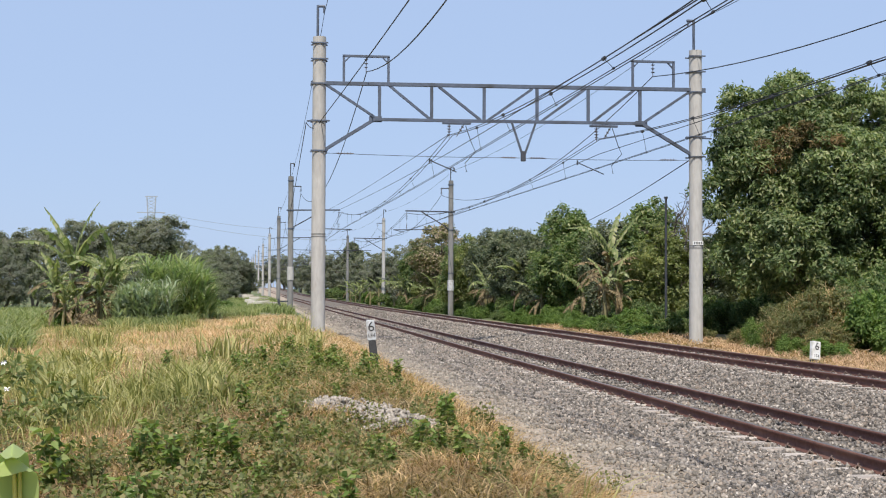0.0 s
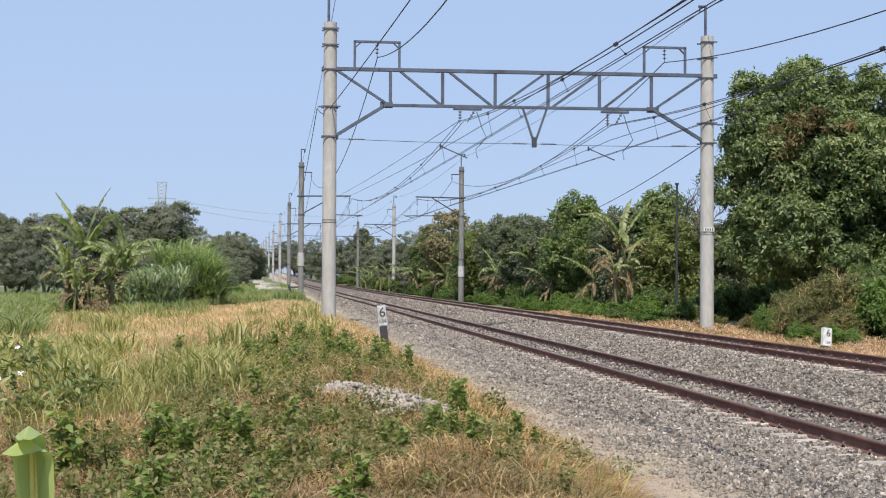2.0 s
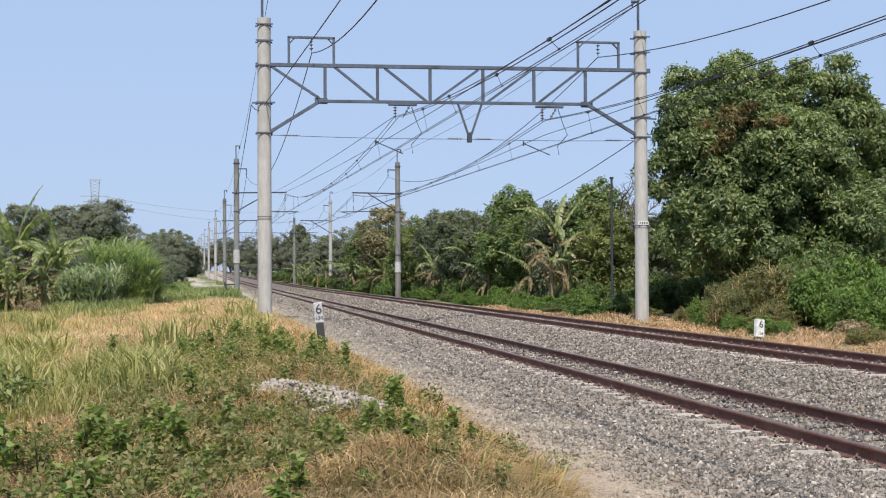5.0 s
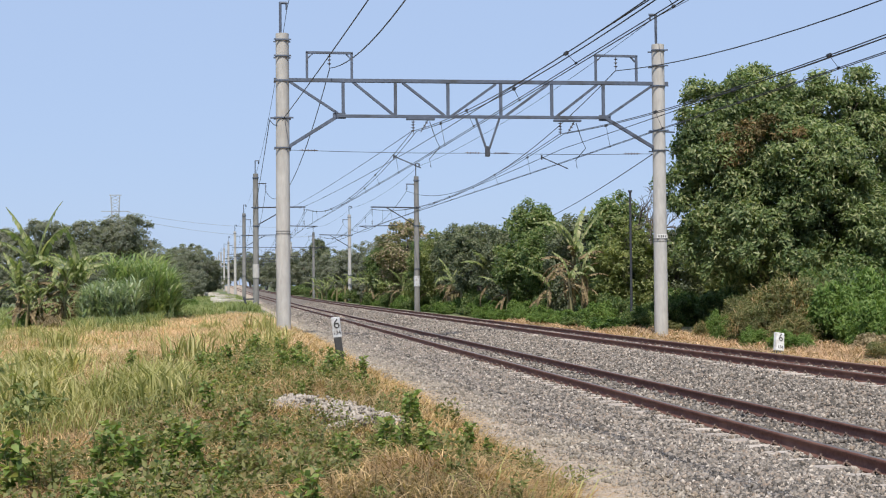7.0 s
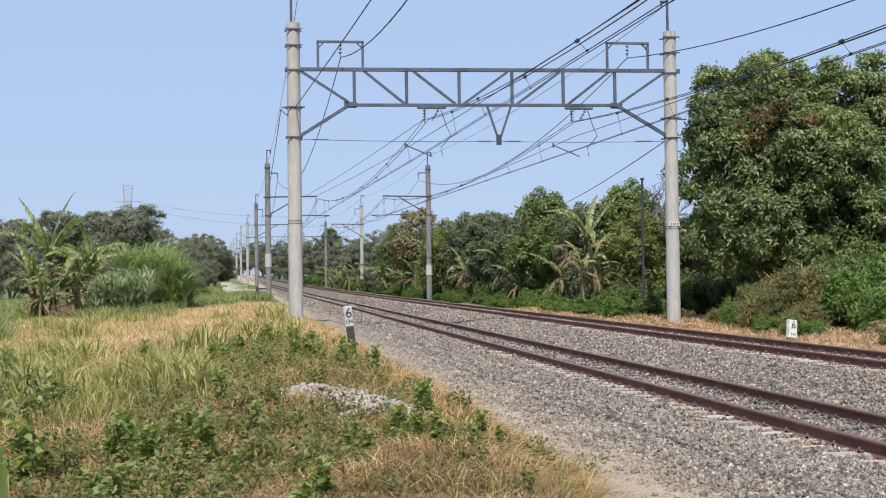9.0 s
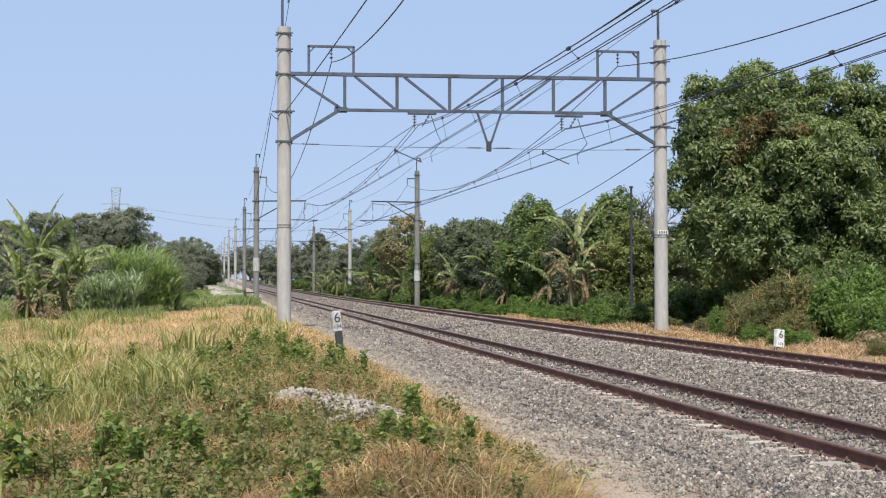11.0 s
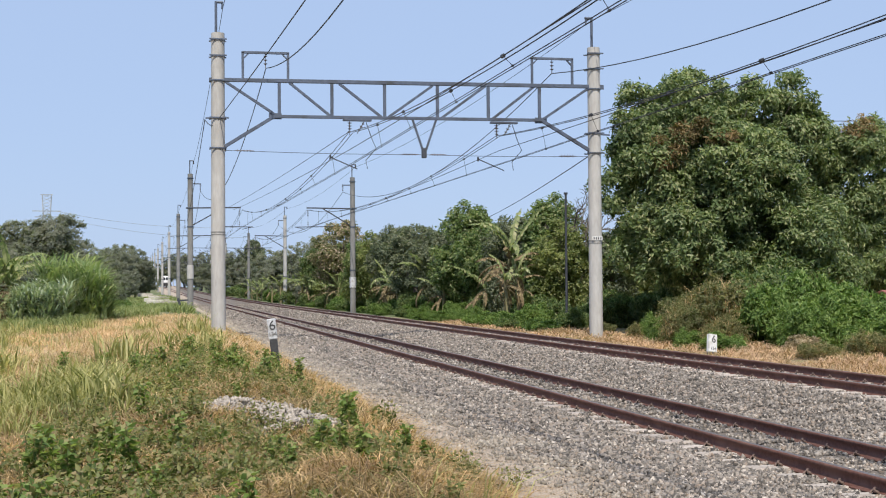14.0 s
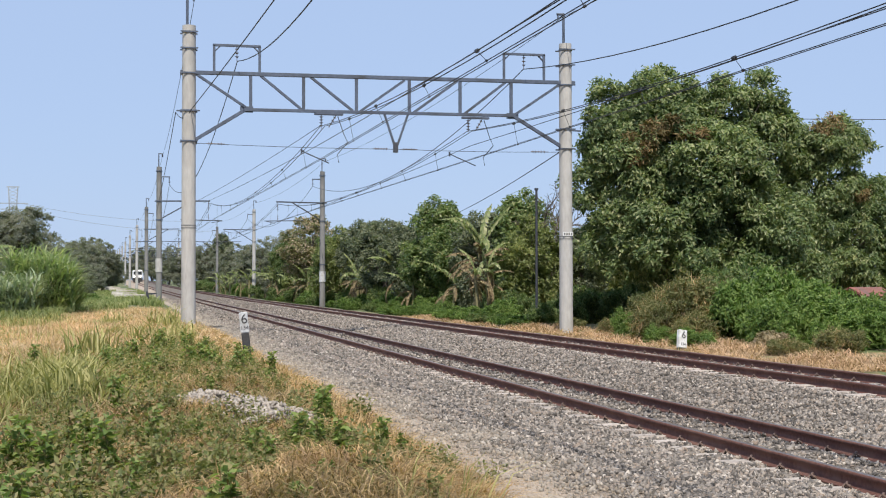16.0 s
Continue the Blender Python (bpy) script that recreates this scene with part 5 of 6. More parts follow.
def weed(seed, h, n, leaf):
    rng = np.random.default_rng(seed)
    w = thing("weed", pose(0, 0, 0), "low green broad-leaved weed among dry grass", "weed", "weeds on the verge")
    pairs, base, dirs = [], [], []
    for s in range(6):
        d = unit(np.array([rng.normal() * 0.55, rng.normal() * 0.55, 1.0]))
        pts = np.stack([d * h * t + np.array([0, 0, -0.1 * h * t * t]) for t in np.linspace(0, rng.uniform(0.6, 1), 5)])
        pairs.append(tube(pts, np.linspace(0.006, 0.002, 5), 4))
        for _ in range(n // 6):
            q = pts[rng.integers(1, 5)] + rng.normal(size=3) * 0.02
            base.append(q)
            dirs.append(np.array([rng.normal(), rng.normal(), rng.uniform(-0.2, 1.3)]))
    tagged(piece("stem", arrays("stem", *merged(pairs), MAT_WEED), None, w), kind="stuff")
    m = len(base)
    leafage = blades(np.array(base), np.array(dirs), leaf * rng.uniform(0.6, 1.2, m), leaf * 0.62, 0.1, rng)
    WEED_LEAVES.append(leafage)
    tagged(piece("foliage", arrays("foliage", *leafage, MAT_WEED), None, w), kind="stuff")
    return w


weeds = [weed(200 + i, h, n, lf) for i, (h, n, lf) in enumerate([(0.24, 132, 0.038), (0.18, 132, 0.032), (0.32, 150, 0.044), (0.14, 108, 0.028)])]
spots = []
for cx, cy, rx, ry, n in ((0.3, 18.5, 0.9, 3.0, 150), (1.0, 10.9, 0.45, 0.9, 34), (1.5, 11.6, 0.2, 0.6, 12), (-0.6, 8.4, 0.55, 1.0, 36), (-0.75, 9.6, 0.55, 1.0, 26), (0.4, 8.9, 0.55, 0.7, 22), (-0.1, 7.2, 0.5, 0.6, 26), (1.9, 9.8, 0.4, 0.8, 12), (0.6, 23, 1.0, 3.5, 120),
                          (-1.1, 7.2, 0.4, 0.5, 14), (1.5, 17.5, 0.5, 2.5, 34), (0.3, 9.4, 0.4, 0.6, 5), (2.0, 13.5, 0.25, 1.5, 10), (-1.2, 10, 0.9, 1.8, 20), (-3.0, 13.0, 0.6, 1.2, 16), (1.7, 23, 0.4, 3, 16), (0.9, 8.0, 0.7, 0.6, 5), (0.2, 13.8, 1.0, 2.2, 70), (-0.2, 11.5, 0.7, 1.3, 28)):
    for _ in range(n):
        p = (cx + rnd.gauss(0, 0.75) * rx, cy + rnd.gauss(0, 0.75) * ry)
        if not (in_heap(*p) or in_heap(p[0], p[1] + 0.6) and rnd.random() < 0.7):
            spots.append(p)
spots.sort(key=lambda p: p[1])
rest = []
for i, (x, y) in enumerate(spots):
    m = pose(x, y, float(land(x, y)) - 0.01, rnd.uniform(-8, 8), rnd.uniform(-8, 8), rnd.uniform(0, 360)) @ Matrix.Scale(rnd.uniform(0.65, 1.2), 4)
    k = (i * 7 + i // 3) % 4
    if i < 4:
        weeds[i].matrix_basis = m
    elif i < 290:
        copy_thing(weeds[k], m)
    else:
        a = np.array(m)
        v, f = WEED_LEAVES[k]
        rest.append((v @ a[:3, :3].T + a[:3, 3], f))
tagged(piece("weed_cover", arrays("weed_cover", *merged(rest), MAT_WEED)), "low green weeds covering the farther verge", "weeds", kind="stuff")

# taller upright weeds in loose clumps
def tall_weed(seed, h):
    rng = np.random.default_rng(seed)
    w = thing("tall_weed", pose(0, 0, 0), "upright leafy dark green weed in the dry grass", "weed", "taller weeds on the verge")
    pairs, base, dirs = [], [], []
    for _ in range(5):
        d = unit(np.array([rng.normal() * 0.16, rng.normal() * 0.16, 1.0]))
        top = h * rng.uniform(0.65, 1.05)
        o = np.array([rng.normal() * 0.03, rng.normal() * 0.03, 0])
        pairs.append(tube(np.stack([o + d * top * t for t in (-0.05, 0.3, 0.65, 1)]), [0.006, 0.005, 0.004, 0.002], 4))
        for t in np.arange(0.18, 1.02, 0.11):
            for _ in range(3):
                base.append(o + d * top * t)
                dirs.append(np.array([rng.normal(), rng.normal(), rng.uniform(-0.7, 0.9)]))
    tagged(piece("stem", arrays("stem", *merged(pairs), MAT_WEED), None, w), kind="stuff")
    m = len(base)
    tagged(piece("foliage", arrays("foliage", *blades(np.array(base), np.array(dirs), h * 0.2 * rng.uniform(0.6, 1.3, m), h * 0.12, 0.2, rng), MAT_TALLWEED), None, w), kind="stuff")
    return w


talls = [tall_weed(300 + i, h) for i, h in enumerate((0.36, 0.28, 0.44))]
spots = []
for cx, cy, r, n in ((-1.25, 9.3, 0.06, 4), (-0.85, 9.2, 0.25, 13), (-0.55, 10.2, 0.3, 9), (-0.35, 8.9, 0.18, 9), (0.1, 9.0, 0.2, 4), (0.3, 10.4, 0.2, 3), (0.75, 10.4, 0.15, 4), (-1.0, 11.4, 0.5, 3), (1.35, 10.6, 0.12, 3), (0.2, 12.6, 0.4, 4),
                     (0.6, 20.0, 0.5, 30), (-0.1, 21.5, 0.5, 30), (1.1, 21.0, 0.3, 14), (0.2, 25.0, 0.5, 22), (1.0, 25.5, 0.3, 14), (1.72, 12.9, 0.04, 6), (1.12, 11.7, 0.16, 6), (1.5, 19.0, 0.2, 6), (-0.15, 16.8, 0.4, 7), (0.5, 8.2, 0.25, 3), (1.9, 10.6, 0.2, 5), (-0.2, 7.6, 0.3, 8), (-0.75, 7.5, 0.22, 9), (0.25, 7.2, 0.25, 8), (0.75, 7.6, 0.2, 4), (-0.4, 6.9, 0.25, 8), (-1.05, 8.4, 0.15, 6), (0.1, 10.9, 0.3, 5), (0.9, 9.4, 0.15, 4)):
    spots += [(cx + rnd.gauss(0, 1.4) * r, cy + rnd.gauss(0, 2.2) * r) for _ in range(n)]
spots = [p for k, p in enumerate(spots) if not (in_heap(*p) or in_heap(p[0], p[1] + 0.7) or in_heap(p[0], p[1] + 1.4)) and (p[1] > 12 or k % 5 not in (1, 3))]
for i, (x, y) in enumerate(spots):
    m = pose(x, y, float(land(x, y)) - 0.01, rnd.uniform(-9, 9), rnd.uniform(-9, 9), rnd.uniform(0, 360))
    if i < 3:
        talls[i].matrix_basis = m
    else:
        copy_thing(talls[i % 3], m @ Matrix.Scale(rnd.uniform(0.45, 0.9), 4))

# flowering bush at the verge's edge
rng = np.random.default_rng(77)
fb = thing("flowering_bush", pose(-2.45, 13.2, float(land(-2.45, 13.2))), "leafy bush with a few white flowers", "bush")
bl = [(0, 0, 0.4, 0.35, 0.3, 0.32), (0.35, 0.1, 0.3, 0.3, 0.3, 0.25), (-0.35, 0, 0.45, 0.3, 0.3, 0.3), (0.7, 0.1, 0.2, 0.3, 0.25, 0.2)]
tagged(piece("foliage", arrays("foliage", *crown(bl, 210, 5, 0.125, 0.042, 0.45, rng, 0.9, 0.1, 0.12, 7), MAT_PALEBUSH), None, fb), kind="stuff")
tagged(piece("stem", arrays("stem", *merged([tube([(0, 0, -0.05), (b[0] * 0.6, b[1], b[2] * 0.6), b[:3]], [0.012, 0.009, 0.004], 5) for b in bl]), MAT_BARK), None, fb), kind="stuff")
MAT_PETAL = surface("white_petals", (0.7, 0.68, 0.68), (0.82, 0.8, 0.8), 30, 0.6)
for p in ((0.05, -0.2, 0.74), (-0.3, -0.2, 0.72), (0.1, -0.28, 0.5), (-0.1, -0.3, 0.45)):
    d = np.array([[math.cos(a), math.sin(a) * 0.6 - 0.5, 0.5 * math.sin(a)] for a in np.arange(6) * 1.047])
    piece("flower", arrays("flower", *blades(np.repeat(np.array([p]), 6, 0), d, 0.038, 0.026, 0.1, rng), MAT_PETAL), None, fb, "small white flower")

# young banana close to the camera
yb = thing("banana_sucker", pose(-0.82, 5.0, 0.31), "young banana shoot with two folded light green leaves", "banana plant")
MAT_YOUNG = leaf_material("young_banana_leaf", [(0.33, 0.41, 0.14), (0.49, 0.55, 0.26)], 0.4, 0.4, tint=(1, 1, 1))
piece("stem", arrays("stem", *tube([(0, 0, -0.1), (0, 0, 0.15), (0.0, 0, 0.33)], [0.03, 0.025, 0.015], 8), MAT_STEM, True), None, yb)


def leaf_line(length, rise, droop, n):
    """The midrib of a leaf that stands up and bends over near its top: angles, forward and upward places."""
    t = np.linspace(0, 1, n + 1)
    q = np.clip((t - 0.42) / 0.34, 0, 1)
    a = rise - droop * q * q * (3 - 2 * q)
    x = np.concatenate([[0], np.cumsum((np.cos(a[1:]) + np.cos(a[:-1])) / 2)]) * length / n
    z = np.concatenate([[0], np.cumsum((np.sin(a[1:]) + np.sin(a[:-1])) / 2)]) * length / n
    return t, a, x, z


def folded_leaf(length, width, rise, droop):
    """A broad young blade whose tip hangs over like a hood, folded down on both sides of the midrib."""
    n, k = 30, 7
    t, a, x, z = leaf_line(length, rise, droop, n)
    w = width / 2 * np.clip(np.sin(np.pi * np.clip(0.1 + 0.9 * t, 0, 1) ** 0.9), 0, 1) ** 0.5
    q = np.linspace(-1, 1, 2 * k + 1)
    fold = np.interp(t, [0, 0.45, 0.65, 1], [0.1, 0.2, 0.75, 0.6])
    lift = (-fold * w)[:, None] * np.abs(q)[None] ** 1.2 + 0.05 * w[:, None] * np.sin(9 * t + 1)[:, None] * q[None] ** 2
    v = np.stack([x[:, None] - lift * np.sin(a)[:, None], w[:, None] * q[None] * 0.92, z[:, None] + lift * np.cos(a)[:, None]], -1)
    i, j = np.meshgrid(np.arange(n), np.arange(2 * k), indexing="ij")
    o = (i * (2 * k + 1) + j).ravel()
    return v.reshape(-1, 3), np.stack([o, o + 1, o + 2 * k + 2, o + 2 * k + 1], 1)


def arch(length, rise, droop):
    """The midrib's tube along a leaf's line."""
    t, a, x, z = leaf_line(length, rise, droop, 30)
    return tube(np.stack([x + 0.006 * np.sin(a), 0 * x, z - 0.006 * np.cos(a)], 1)[:29], np.linspace(0.011, 0.003, 29), 6)


MAT_RIB = surface("yellow_midrib", (0.5, 0.46, 0.1), (0.66, 0.6, 0.18), 30, 0.5)
young = []
for a, ln, rise, dr, wd, dx, dz in ((-106, 0.56, 1.55, 1.8, 0.165, -0.035, 0.375), (-84, 0.5, 1.58, 1.75, 0.112, -0.052, 0.455), (-150, 0.4, 1.3, 1.4, 0.1, -0.03, 0.08)):
    lf = piece("leaf", arrays("leaf", *folded_leaf(ln, wd, rise, dr), MAT_YOUNG, True), None, yb)
    lf.matrix_basis = pose(dx, 0, dz, 0, 0, a)
    piece("midrib", arrays("midrib", *arch(ln, rise, dr), MAT_RIB, True), None, lf, "yellow midrib")
    young.append(lf)

# ------------------------------------------------------------------ small things on the verge
def words(text, size, m, parent, mat):
    cu = bpy.data.curves.new("digits", "FONT")
    cu.body, cu.size, cu.extrude, cu.align_x, cu.align_y = text, size, 0.002, "CENTER", "CENTER"
    tmp = bpy.data.objects.new("digits", cu)
    me = bpy.data.meshes.new_from_object(tmp)
    bpy.data.objects.remove(tmp)
    ob = piece("numeral", me, mat, parent)
    ob.matrix_basis = m
    return ob


def distance_post(m, h, white_from, width, label):
    p = thing("distance_post", m, label, "distance post", "distance posts")
    bm = box(bmesh.new(), (width - 0.02, 0.1, white_from + 0.35), pose(0, 0, white_from / 2 - 0.175), 0.012)
    part("base", bm, MAT_BLACK, p, "black painted lower post")
    bm = box(bmesh.new(), (width, 0.11, h - white_from), pose(0, 0, (h + white_from) / 2), 0.012)
    head = part("head", bm, MAT_WHITE if white_from < 0.3 else MAT_GREYWHITE, p, "white painted head with black digits")
    words("6", 0.25, pose(0.01, -0.06, h - 0.13, 90), head, MAT_BLACK)
    words("134", 0.1, pose(0, -0.06, white_from + 0.09, 90), head, MAT_BLACK)
    return p


distance_post(pose(2.03, 25.2, float(land(2.03, 25.2)) + 0.06, 0, -6.5, -6), 0.88, 0.5, 0.16, "leaning black and white concrete distance post")
distance_post(pose(12.93, 30.8, -0.02, -8, 9, 14), 0.5, 0.06, 0.24, "small white distance post tilted in dry grass")

# heap of ballast dumped on the verge, and the stones of the bed
MAT_GRIT = surface("sandy_grit", (0.24, 0.19, 0.14), (0.42, 0.35, 0.27), 30, 0.9)
OCTA = np.array([(1, 0, 0), (-1, 0, 0), (0, 1, 0), (0, -1, 0), (0, 0, 1), (0, 0, -1)], float)
OCTA_F = np.array([(0, 2, 4), (2, 1, 4), (1, 3, 4), (3, 0, 4), (2, 0, 5), (1, 2, 5), (3, 1, 5), (0, 3, 5)])


def stones(x, y, z, size, rng):
    """Angular stones, each its own island."""
    n = len(x)
    q = rng.normal(size=(n, 4))
    q /= np.linalg.norm(q, axis=1)[:, None]
    w, a, b, c = q.T
    rot = np.stack([1 - 2 * (b * b + c * c), 2 * (a * b - c * w), 2 * (a * c + b * w), 2 * (a * b + c * w), 1 - 2 * (a * a + c * c), 2 * (b * c - a * w),
                    2 * (a * c - b * w), 2 * (b * c + a * w), 1 - 2 * (a * a + b * b)], 1).reshape(n, 3, 3)
    v = (OCTA[None] * rng.uniform(0.55, 1.1, (n, 6, 1)) + rng.normal(size=(n, 6, 3)) * 0.22) * np.array([1.0, 0.85, 0.7]) * size[:, None, None] / 2
    v = np.einsum("nij,nkj->nki", rot, v) + np.stack([x, y, z], 1)[:, None]
    return v.reshape(-1, 3), (np.arange(n)[:, None, None] * 6 + OCTA_F[None]).reshape(-1, 3)


rng = np.random.default_rng(15)
n = 150000
y = 8.3 * (62 / 8.3) ** rng.random(n)
x = 2.4 + (np.minimum(12.6, 0.64 * y + 0.5) - 2.4) * rng.random(n)
toe = 3.32 + 0.12 * np.sin(1.3 * y) + 0.12 * np.sin(0.6 * y + 2) + np.clip(20 - y, -9, 12) * 0.062
keep = x > toe + 0.7 * (rng.random(n) - 0.5) - 0.9 * (rng.random(n) < 0.16)
for r in (TRACK_X - GAUGE, TRACK_X + GAUGE, FAR_X - GAUGE, FAR_X + GAUGE):
    keep &= np.abs(x - r) > 0.11
for c in (TRACK_X, FAR_X):
    keep &= ~((np.abs(x - c) < 0.98) & (np.abs((y - 7.5 + 0.3) % 0.6 - 0.3) < 0.13) & (rng.random(n) < 0.93))
x, y = x[keep], y[keep]
fy = 58 * (150 / 58) ** rng.random(24000)
fx = 3.1 + 9.2 * rng.random(24000)
keep = np.ones(24000, bool)
for r in (TRACK_X - GAUGE, TRACK_X + GAUGE, FAR_X - GAUGE, FAR_X + GAUGE):
    keep &= np.abs(fx - r) > 0.13
x, y = np.concatenate([x, fx[keep] + bend(fy[keep])]), np.concatenate([y, fy[keep]])
size = rng.uniform(0.034, 0.082, len(x)) * (1 + (np.minimum(y, 70) - 9) / 60)
loose = piece("ballast_stones", arrays("ballast_stones", *stones(x, y, bed(x, y) + size * 0.12, size, rng), MAT_STONE))
tagged(loose, kind="stuff")
loose.parent = ballast
n = 22000
y = 8.3 * (24 / 8.3) ** rng.random(n)
x = 2.35 + 2.0 * rng.random(n)
grit = piece("grit", arrays("grit", *stones(x, y, bed(x, y) + 0.002, rng.uniform(0.008, 0.026, n), rng), MAT_GRIT), None, ballast)
tagged(grit, kind="stuff")
n = 3200
along, across = rng.uniform(-1, 1, n), rng.normal(size=n) * 0.33
x = 1.02 + 0.42 * along + 0.5 * across + 0.1 * np.sin(5 * along)
y = 14.05 - 1.75 * along + 0.45 * across
keep = (np.abs(along + 0.12 + 0.3 * across) > 0.1) | (rng.random(n) < 0.25)
x, y, across = x[keep], y[keep], across[keep]
n = len(x)
q = np.clip(np.abs(across), 0, 1)
heap = piece("stone_heap", arrays("stone_heap", *stones(x, y, land(x, y) + 0.1 * (1 - q) * rng.random(n) + 0.05, rng.uniform(0.03, 0.085, n), rng), MAT_PALE_STONE))
tagged(heap, "flat heap of pale crushed stone on the grass", "stone heap", kind="stuff")
n = 500
x, y = rng.uniform(-0.1, 0.9, n), rng.uniform(19, 25, n)
heap = piece("stone_heap", arrays("stone_heap", *stones(x, y, land(x, y) + 0.02, rng.uniform(0.04, 0.08, n), rng), MAT_PALE_STONE))
tagged(heap, "scattered pale stones in the weeds", "stone heap", kind="stuff")

# concrete slabs beside the distant masts, a leaning stake
MAT_SLAB = surface("pale_concrete", (0.4, 0.37, 0.33), (0.56, 0.53, 0.48), 8, 0.9, 0, (0.3, 0.27, 0.22), 1)
for x, y in ((-0.2, 101), (-0.6, 122), (-0.3, 150), (-1.1, 176), (-1.6, 205)):
    s = part("concrete_slab", box(bmesh.new(), (2.2, 1.1, 0.55), Matrix(), 0.02), MAT_SLAB)
    s.matrix_basis = pose(x + float(bend(y)), y, float(land(x, y)) + 0.3, 0, 3, 0)
    tagged(s, "pale concrete slab lying beside the masts", "slab", "slabs beside the masts")
stake = thing("steel_stake", pose(1.0, 84, float(land(1.0, 84)), 0, -14, 0), "leaning dark rail stake in the verge", "stake")
part("shaft", bar(bmesh.new(), (0, 0, -0.3), (0, 0, 0.9), 0.14, 0.1, (0, 1, 0), 0.01), MAT_DARKSTEEL, stake)
part("head", bar(bmesh.new(), (-0.1, 0, 0.75), (0.55, 0, 0.62), 0.09), MAT_DARKSTEEL, stake)
post = thing("thin_post", pose(15.7, 52, -0.1), "thin dark pole in front of the trees", "pole")
part("shaft", smooth(rod(bmesh.new(), (0, 0, -0.4), (0, 0, 5.45), 0.055, 0.045, 10)), MAT_DARKSTEEL, post)
part("cap", rod(bmesh.new(), (0, 0, 5.45), (0, 0, 5.53), 0.08, None, 10), MAT_DARKSTEEL, post)

stump = part("tree_stump", smooth(rod(bmesh.new(), (0, 0, -0.1), (0.04, 0, 0.3), 0.14, 0.09, 12)), MAT_WITHERED)
stump.matrix_basis = pose(-5.75, 32, float(land(-5.75, 32)))
tagged(stump, "short brown tree stump in the grass", "stump")

# houses half hidden behind the plants
MAT_TILE = surface("red_roof_sheet", (0.16, 0.06, 0.045), (0.28, 0.11, 0.08), 6, 0.8, 0, (0.12, 0.08, 0.07), 1.5)
MAT_SHEET = surface("grey_roof_sheet", (0.38, 0.37, 0.36), (0.55, 0.54, 0.52), 5, 0.6, 0.2, (0.3, 0.26, 0.22), 1)
MAT_WALL = surface("whitewashed_wall", (0.5, 0.47, 0.43), (0.66, 0.63, 0.58), 6, 0.9, 0, (0.35, 0.31, 0.27), 1)
MAT_GLASS = surface("dark_window_glass", (0.02, 0.022, 0.025), (0.04, 0.045, 0.05), 4, 0.1)


def house(m, w, d, h, roof, label):
    o = thing("house", m, label, "house", "houses")
    part("wall", box(bmesh.new(), (w, d, h), pose(0, 0, h / 2), 0.01), MAT_WALL, o)
    for s in (-1, 1):
        part("roof", box(bmesh.new(), (w + 0.6, d * 0.62, 0.06), pose(0, s * d * 0.27, h + 0.32, -s * 24)), roof, o)
        wd = part("window", box(bmesh.new(), (min(0.9, w * 0.2), 0.06, min(0.9, h * 0.4)), pose(s * w * 0.25, -d / 2 - 0.01, h * 0.55)), MAT_GLASS, o)
        part("window_frame", box(bmesh.new(), (min(1.05, w * 0.24), 0.05, 0.08), pose(s * w * 0.25, -d / 2 - 0.05, h * 0.3)), MAT_WHITE, wd)
    part("door", box(bmesh.new(), (0.85, 0.06, 2.0), pose(0, -d / 2 - 0.01, 1.0) if h > 1.5 else pose(0, -d / 2 - 0.01, 0.5) @ Matrix.Scale(0.5, 4)), MAT_TILE, o)
    return o


house(pose(-7.3, 112, -0.1, 0, 0, 15), 5.0, 4.0, 1.9, MAT_SHEET, "small house with a grey sheet roof behind tall grass")
house(pose(22.4, 38.6, 0.0, 0, 0, 25), 1.1, 1.1, 1.0, MAT_TILE, "low whitewashed hut with red roof among bushes")

# transmission tower and its lines far behind the trees
# Galvanised steel lightened and blued, so its colour carries the distance haze
MAT_TOWER = surface("haze_paled_galvanised_steel", (0.26, 0.29, 0.33), (0.36, 0.39, 0.43), 1, 0.6, 0.2)
tw = thing("transmission_tower", pose(-49.5, 600, 0), "distant grey lattice transmission tower", "tower")
bm = bmesh.new()
for sx in (-1, 1):
    for sy in (-1, 1):
        bar(bm, (sx * 3, sy * 3, 0), (sx * 1.2, sy * 1.2, 30), 0.35)
        bar(bm, (sx * 1.2, sy * 1.2, 30), (sx * 1.9, sy * 1.2, 43), 0.3)
for i in range(9):
    z0, z1 = 30 + i * 1.45, 30 + (i + 1) * 1.45
    w = 1.2 + 0.7 * i / 9
    bar(bm, (-w, -1.2, z0), (w, -1.2, z1), 0.18)
    bar(bm, (w, -1.2, z0), (-w, -1.2, z1), 0.18)
for i in range(10):
    z0 = i * 3
    w = 3 - 1.8 * i / 10
    bar(bm, (-w, -w, z0), (w, -w, z0 + 3), 0.2)
    bar(bm, (w, -w, z0), (-w, -w, z0 + 3), 0.2)
part("lattice", bm, MAT_TOWER, tw)
for z, w in ((43, 2.6), (36, 6.0), (33.5, 5.0)):
    part("cross_arm", bar(bmesh.new(), (-w, 0, z), (w, 0, z), 0.4), MAT_TOWER, tw)
for z0, z1, s in ((36, 31.5, 0), (33.5, 26.5, 0)):
    v, f = tube(span_points(-46, 40, 600, 640, z0, z1, 3.0), 0.07, 4)
    tagged(piece("power_line", arrays("power_line", v, f, MAT_TOWER)), "thin distant high-voltage line", "wire", "power lines")

# ------------------------------------------------------------------ the train
MAT_CREAM = surface("white_train_paint", (0.66, 0.66, 0.66), (0.8, 0.8, 0.8), 3, 0.4, 0, (0.55, 0.54, 0.52), 0.8)
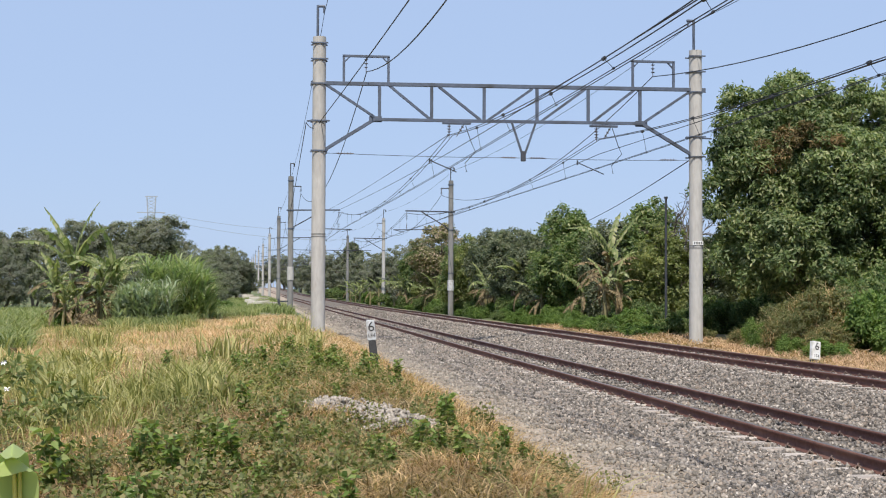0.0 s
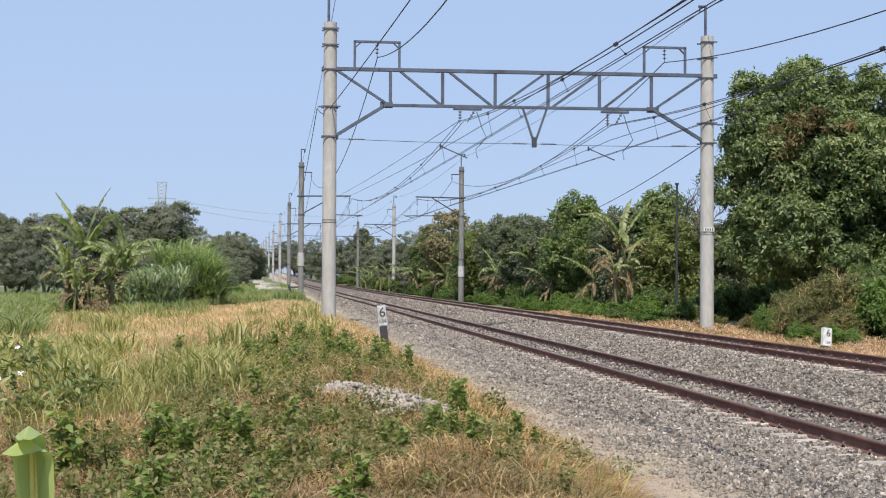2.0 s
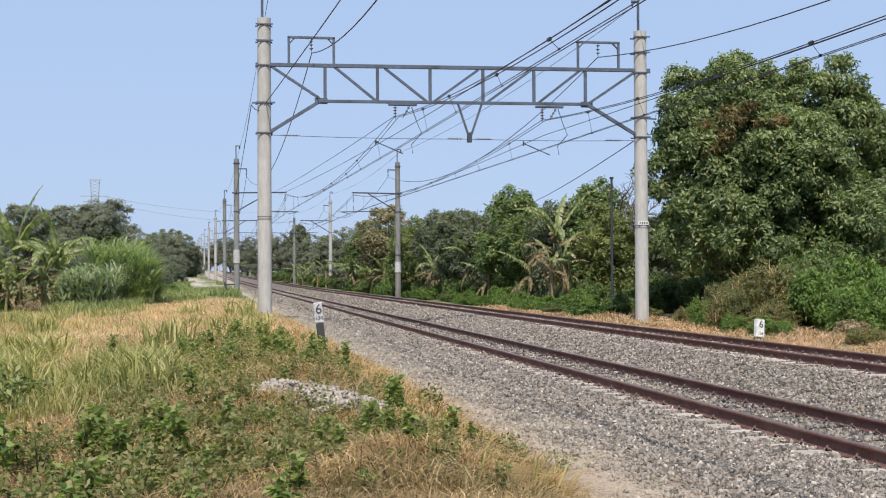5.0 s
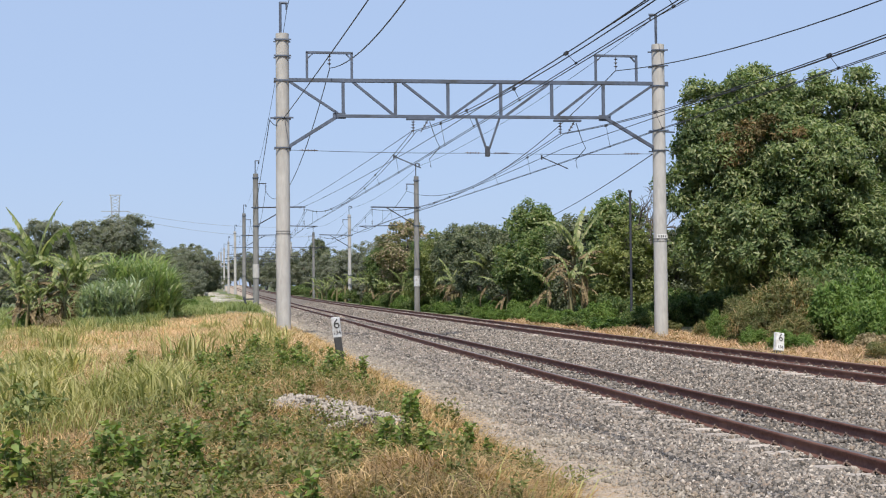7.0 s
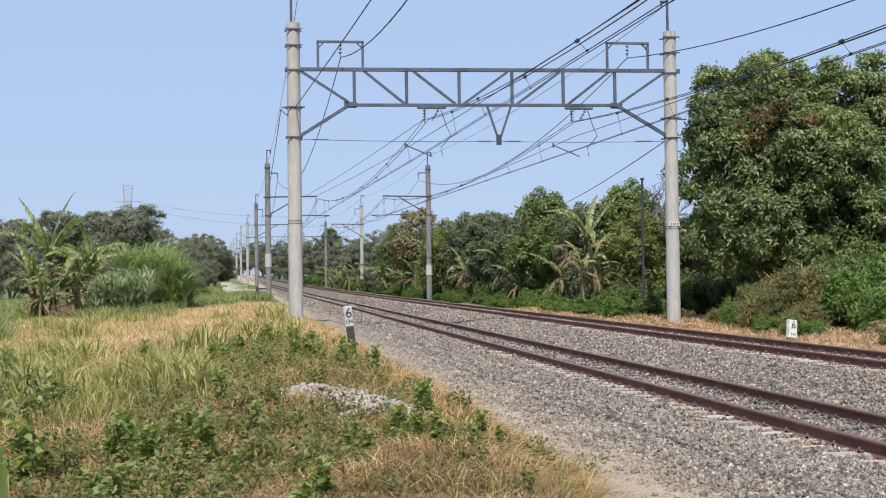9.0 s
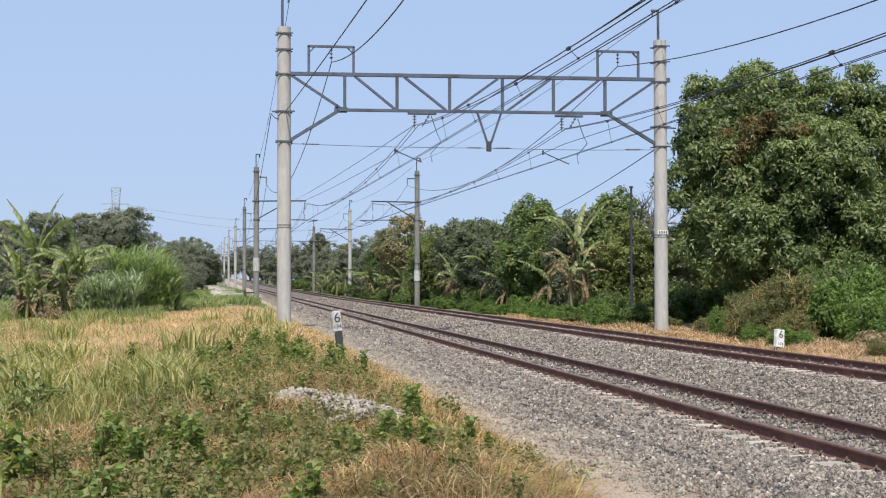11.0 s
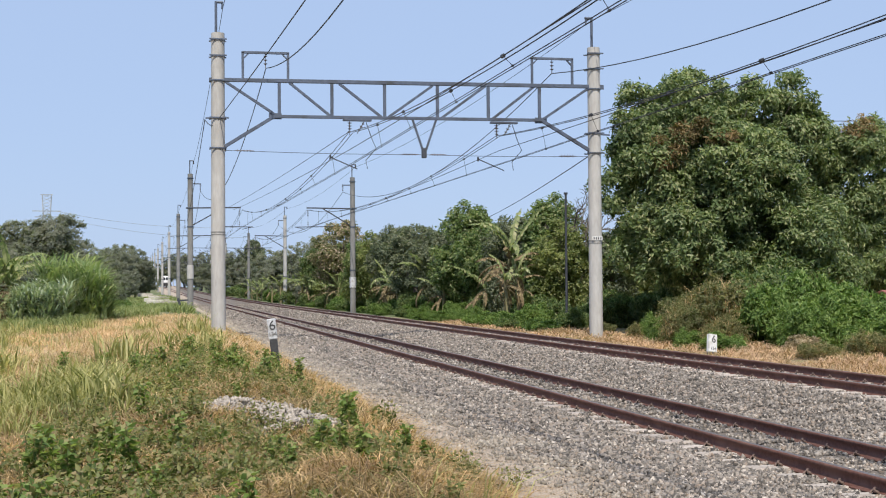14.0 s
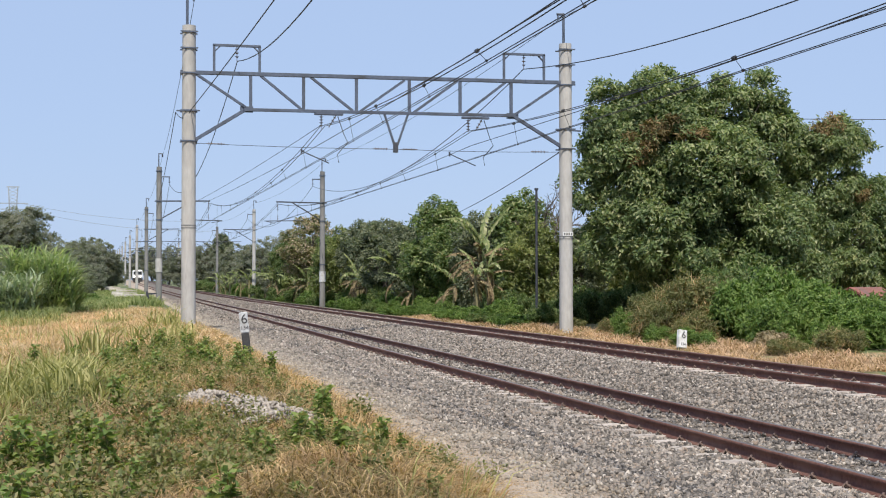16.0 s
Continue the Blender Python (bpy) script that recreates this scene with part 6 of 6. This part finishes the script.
MAT_UNDER = surface("dark_underframe", (0.015, 0.015, 0.017), (0.045, 0.042, 0.04), 6, 0.8)


def lamp_glow(nt, bsdf):
    bsdf.inputs["Base Color"].default_value = (1, 0.95, 0.85, 1)
    bsdf.inputs["Emission Color"].default_value = (1, 0.93, 0.8, 1)
    bsdf.inputs["Emission Strength"].default_value = 6.0


MAT_LAMP = material("headlamp_glow", lamp_glow)


def bogie(parent, y):
    b = part("bogie", box(bmesh.new(), (2.0, 3.6, 0.35), pose(0, y, 0.62), 0.05), MAT_UNDER, parent)
    for dy in (-1.4, 0, 1.4):
        for s in (-1, 1):
            part("wheel", rod(bmesh.new(), (s * 0.5, y + dy, 0.46), (s * 0.63, y + dy, 0.46), 0.46, None, 20), MAT_UNDER, b)
    return b


def locomotive():
    o = thing("locomotive", pose(0, 0, 0), "white diesel locomotive with two dark cab windows approaching", "locomotive")
    bm = box(bmesh.new(), (2.7, 15.8, 0.45), pose(0, 7.9, 1.15), 0.04)
    part("underframe", bm, MAT_UNDER, o)
    cab = part("cab", box(bmesh.new(), (2.74, 3.0, 2.3), pose(0, 1.6, 2.5), 0.22), MAT_CREAM, o)
    for s in (-1, 1):
        win = part("windscreen", box(bmesh.new(), (0.98, 0.06, 0.8), pose(s * 0.6, 0.07, 2.78), 0.02), MAT_GLASS, cab)
        part("windscreen_frame", box(bmesh.new(), (1.08, 0.04, 0.9), pose(s * 0.6, 0.09, 2.78), 0.02), MAT_BLACK, win)
        part("side_window", box(bmesh.new(), (0.05, 0.9, 0.6), pose(s * 1.36, 1.6, 2.9), 0.02), MAT_GLASS, cab)
        part("marker_lamp", rod(bmesh.new(), (s * 0.85, 0.02, 1.75), (s * 0.85, 0.12, 1.75), 0.1, None, 12), MAT_LAMP, cab)
    part("headlamp", rod(bmesh.new(), (0, 0.02, 3.42), (0, 0.14, 3.42), 0.13, None, 12), MAT_LAMP, cab)
    part("hood", box(bmesh.new(), (2.5, 12.4, 2.15), pose(0, 9.4, 2.42), 0.12), MAT_CREAM, o)
    part("pilot", box(bmesh.new(), (2.72, 0.3, 1.1), pose(0, 0.1, 0.85), 0.05), MAT_UNDER, o)
    part("coupler", box(bmesh.new(), (0.3, 0.5, 0.3), pose(0, -0.1, 0.78), 0.04), MAT_UNDER, o)
    for y in (3.0, 12.6):
        bogie(o, y)
    return o


loco = locomotive()

# nearest ballast stones, each a piece of its own
rng = np.random.default_rng(16)
shapes = [arrays("stone", *stones(np.zeros(1), np.zeros(1), np.zeros(1), np.array([1.0]), rng), MAT_STONE) for _ in range(8)]
for i in range(260):
    y = rng.uniform(9.0, 10.9)
    x = rng.uniform(3.4, min(5.6, 0.55 * y))
    s = rng.uniform(0.04, 0.075)
    st = piece("stone", shapes[i % 8], None, ballast)
    st.matrix_basis = pose(x, y, float(bed(x, y)) + s * 0.2, *rng.uniform(0, 360, 3)) @ Matrix.Scale(s, 4)


# ------------------------------------------------------------------ what moves
def train_pose(y):
    """On the near track's straight beyond the curve."""
    return pose(TRACK_X + float(bend(y)), y, float(climb(y)), 0, 0, math.degrees(0.0182))


def motions():
    walk(loco, [(t, train_pose(392 + 33.0 * (16 - t))) for t in (0, 4, 8, 12, 16)])
    # the young leaf sways a little in the wind
    for i, lf in enumerate(young):
        home = lf.matrix_basis.copy()
        walk(lf, [(t * 0.5, home @ pose(0, 0, 0, 3.0 * math.sin(1.9 * t + i), 2.2 * math.sin(1.3 * t + 2 * i), 3.0 * math.sin(0.8 * t + i))) for t in range(33)])


motions()
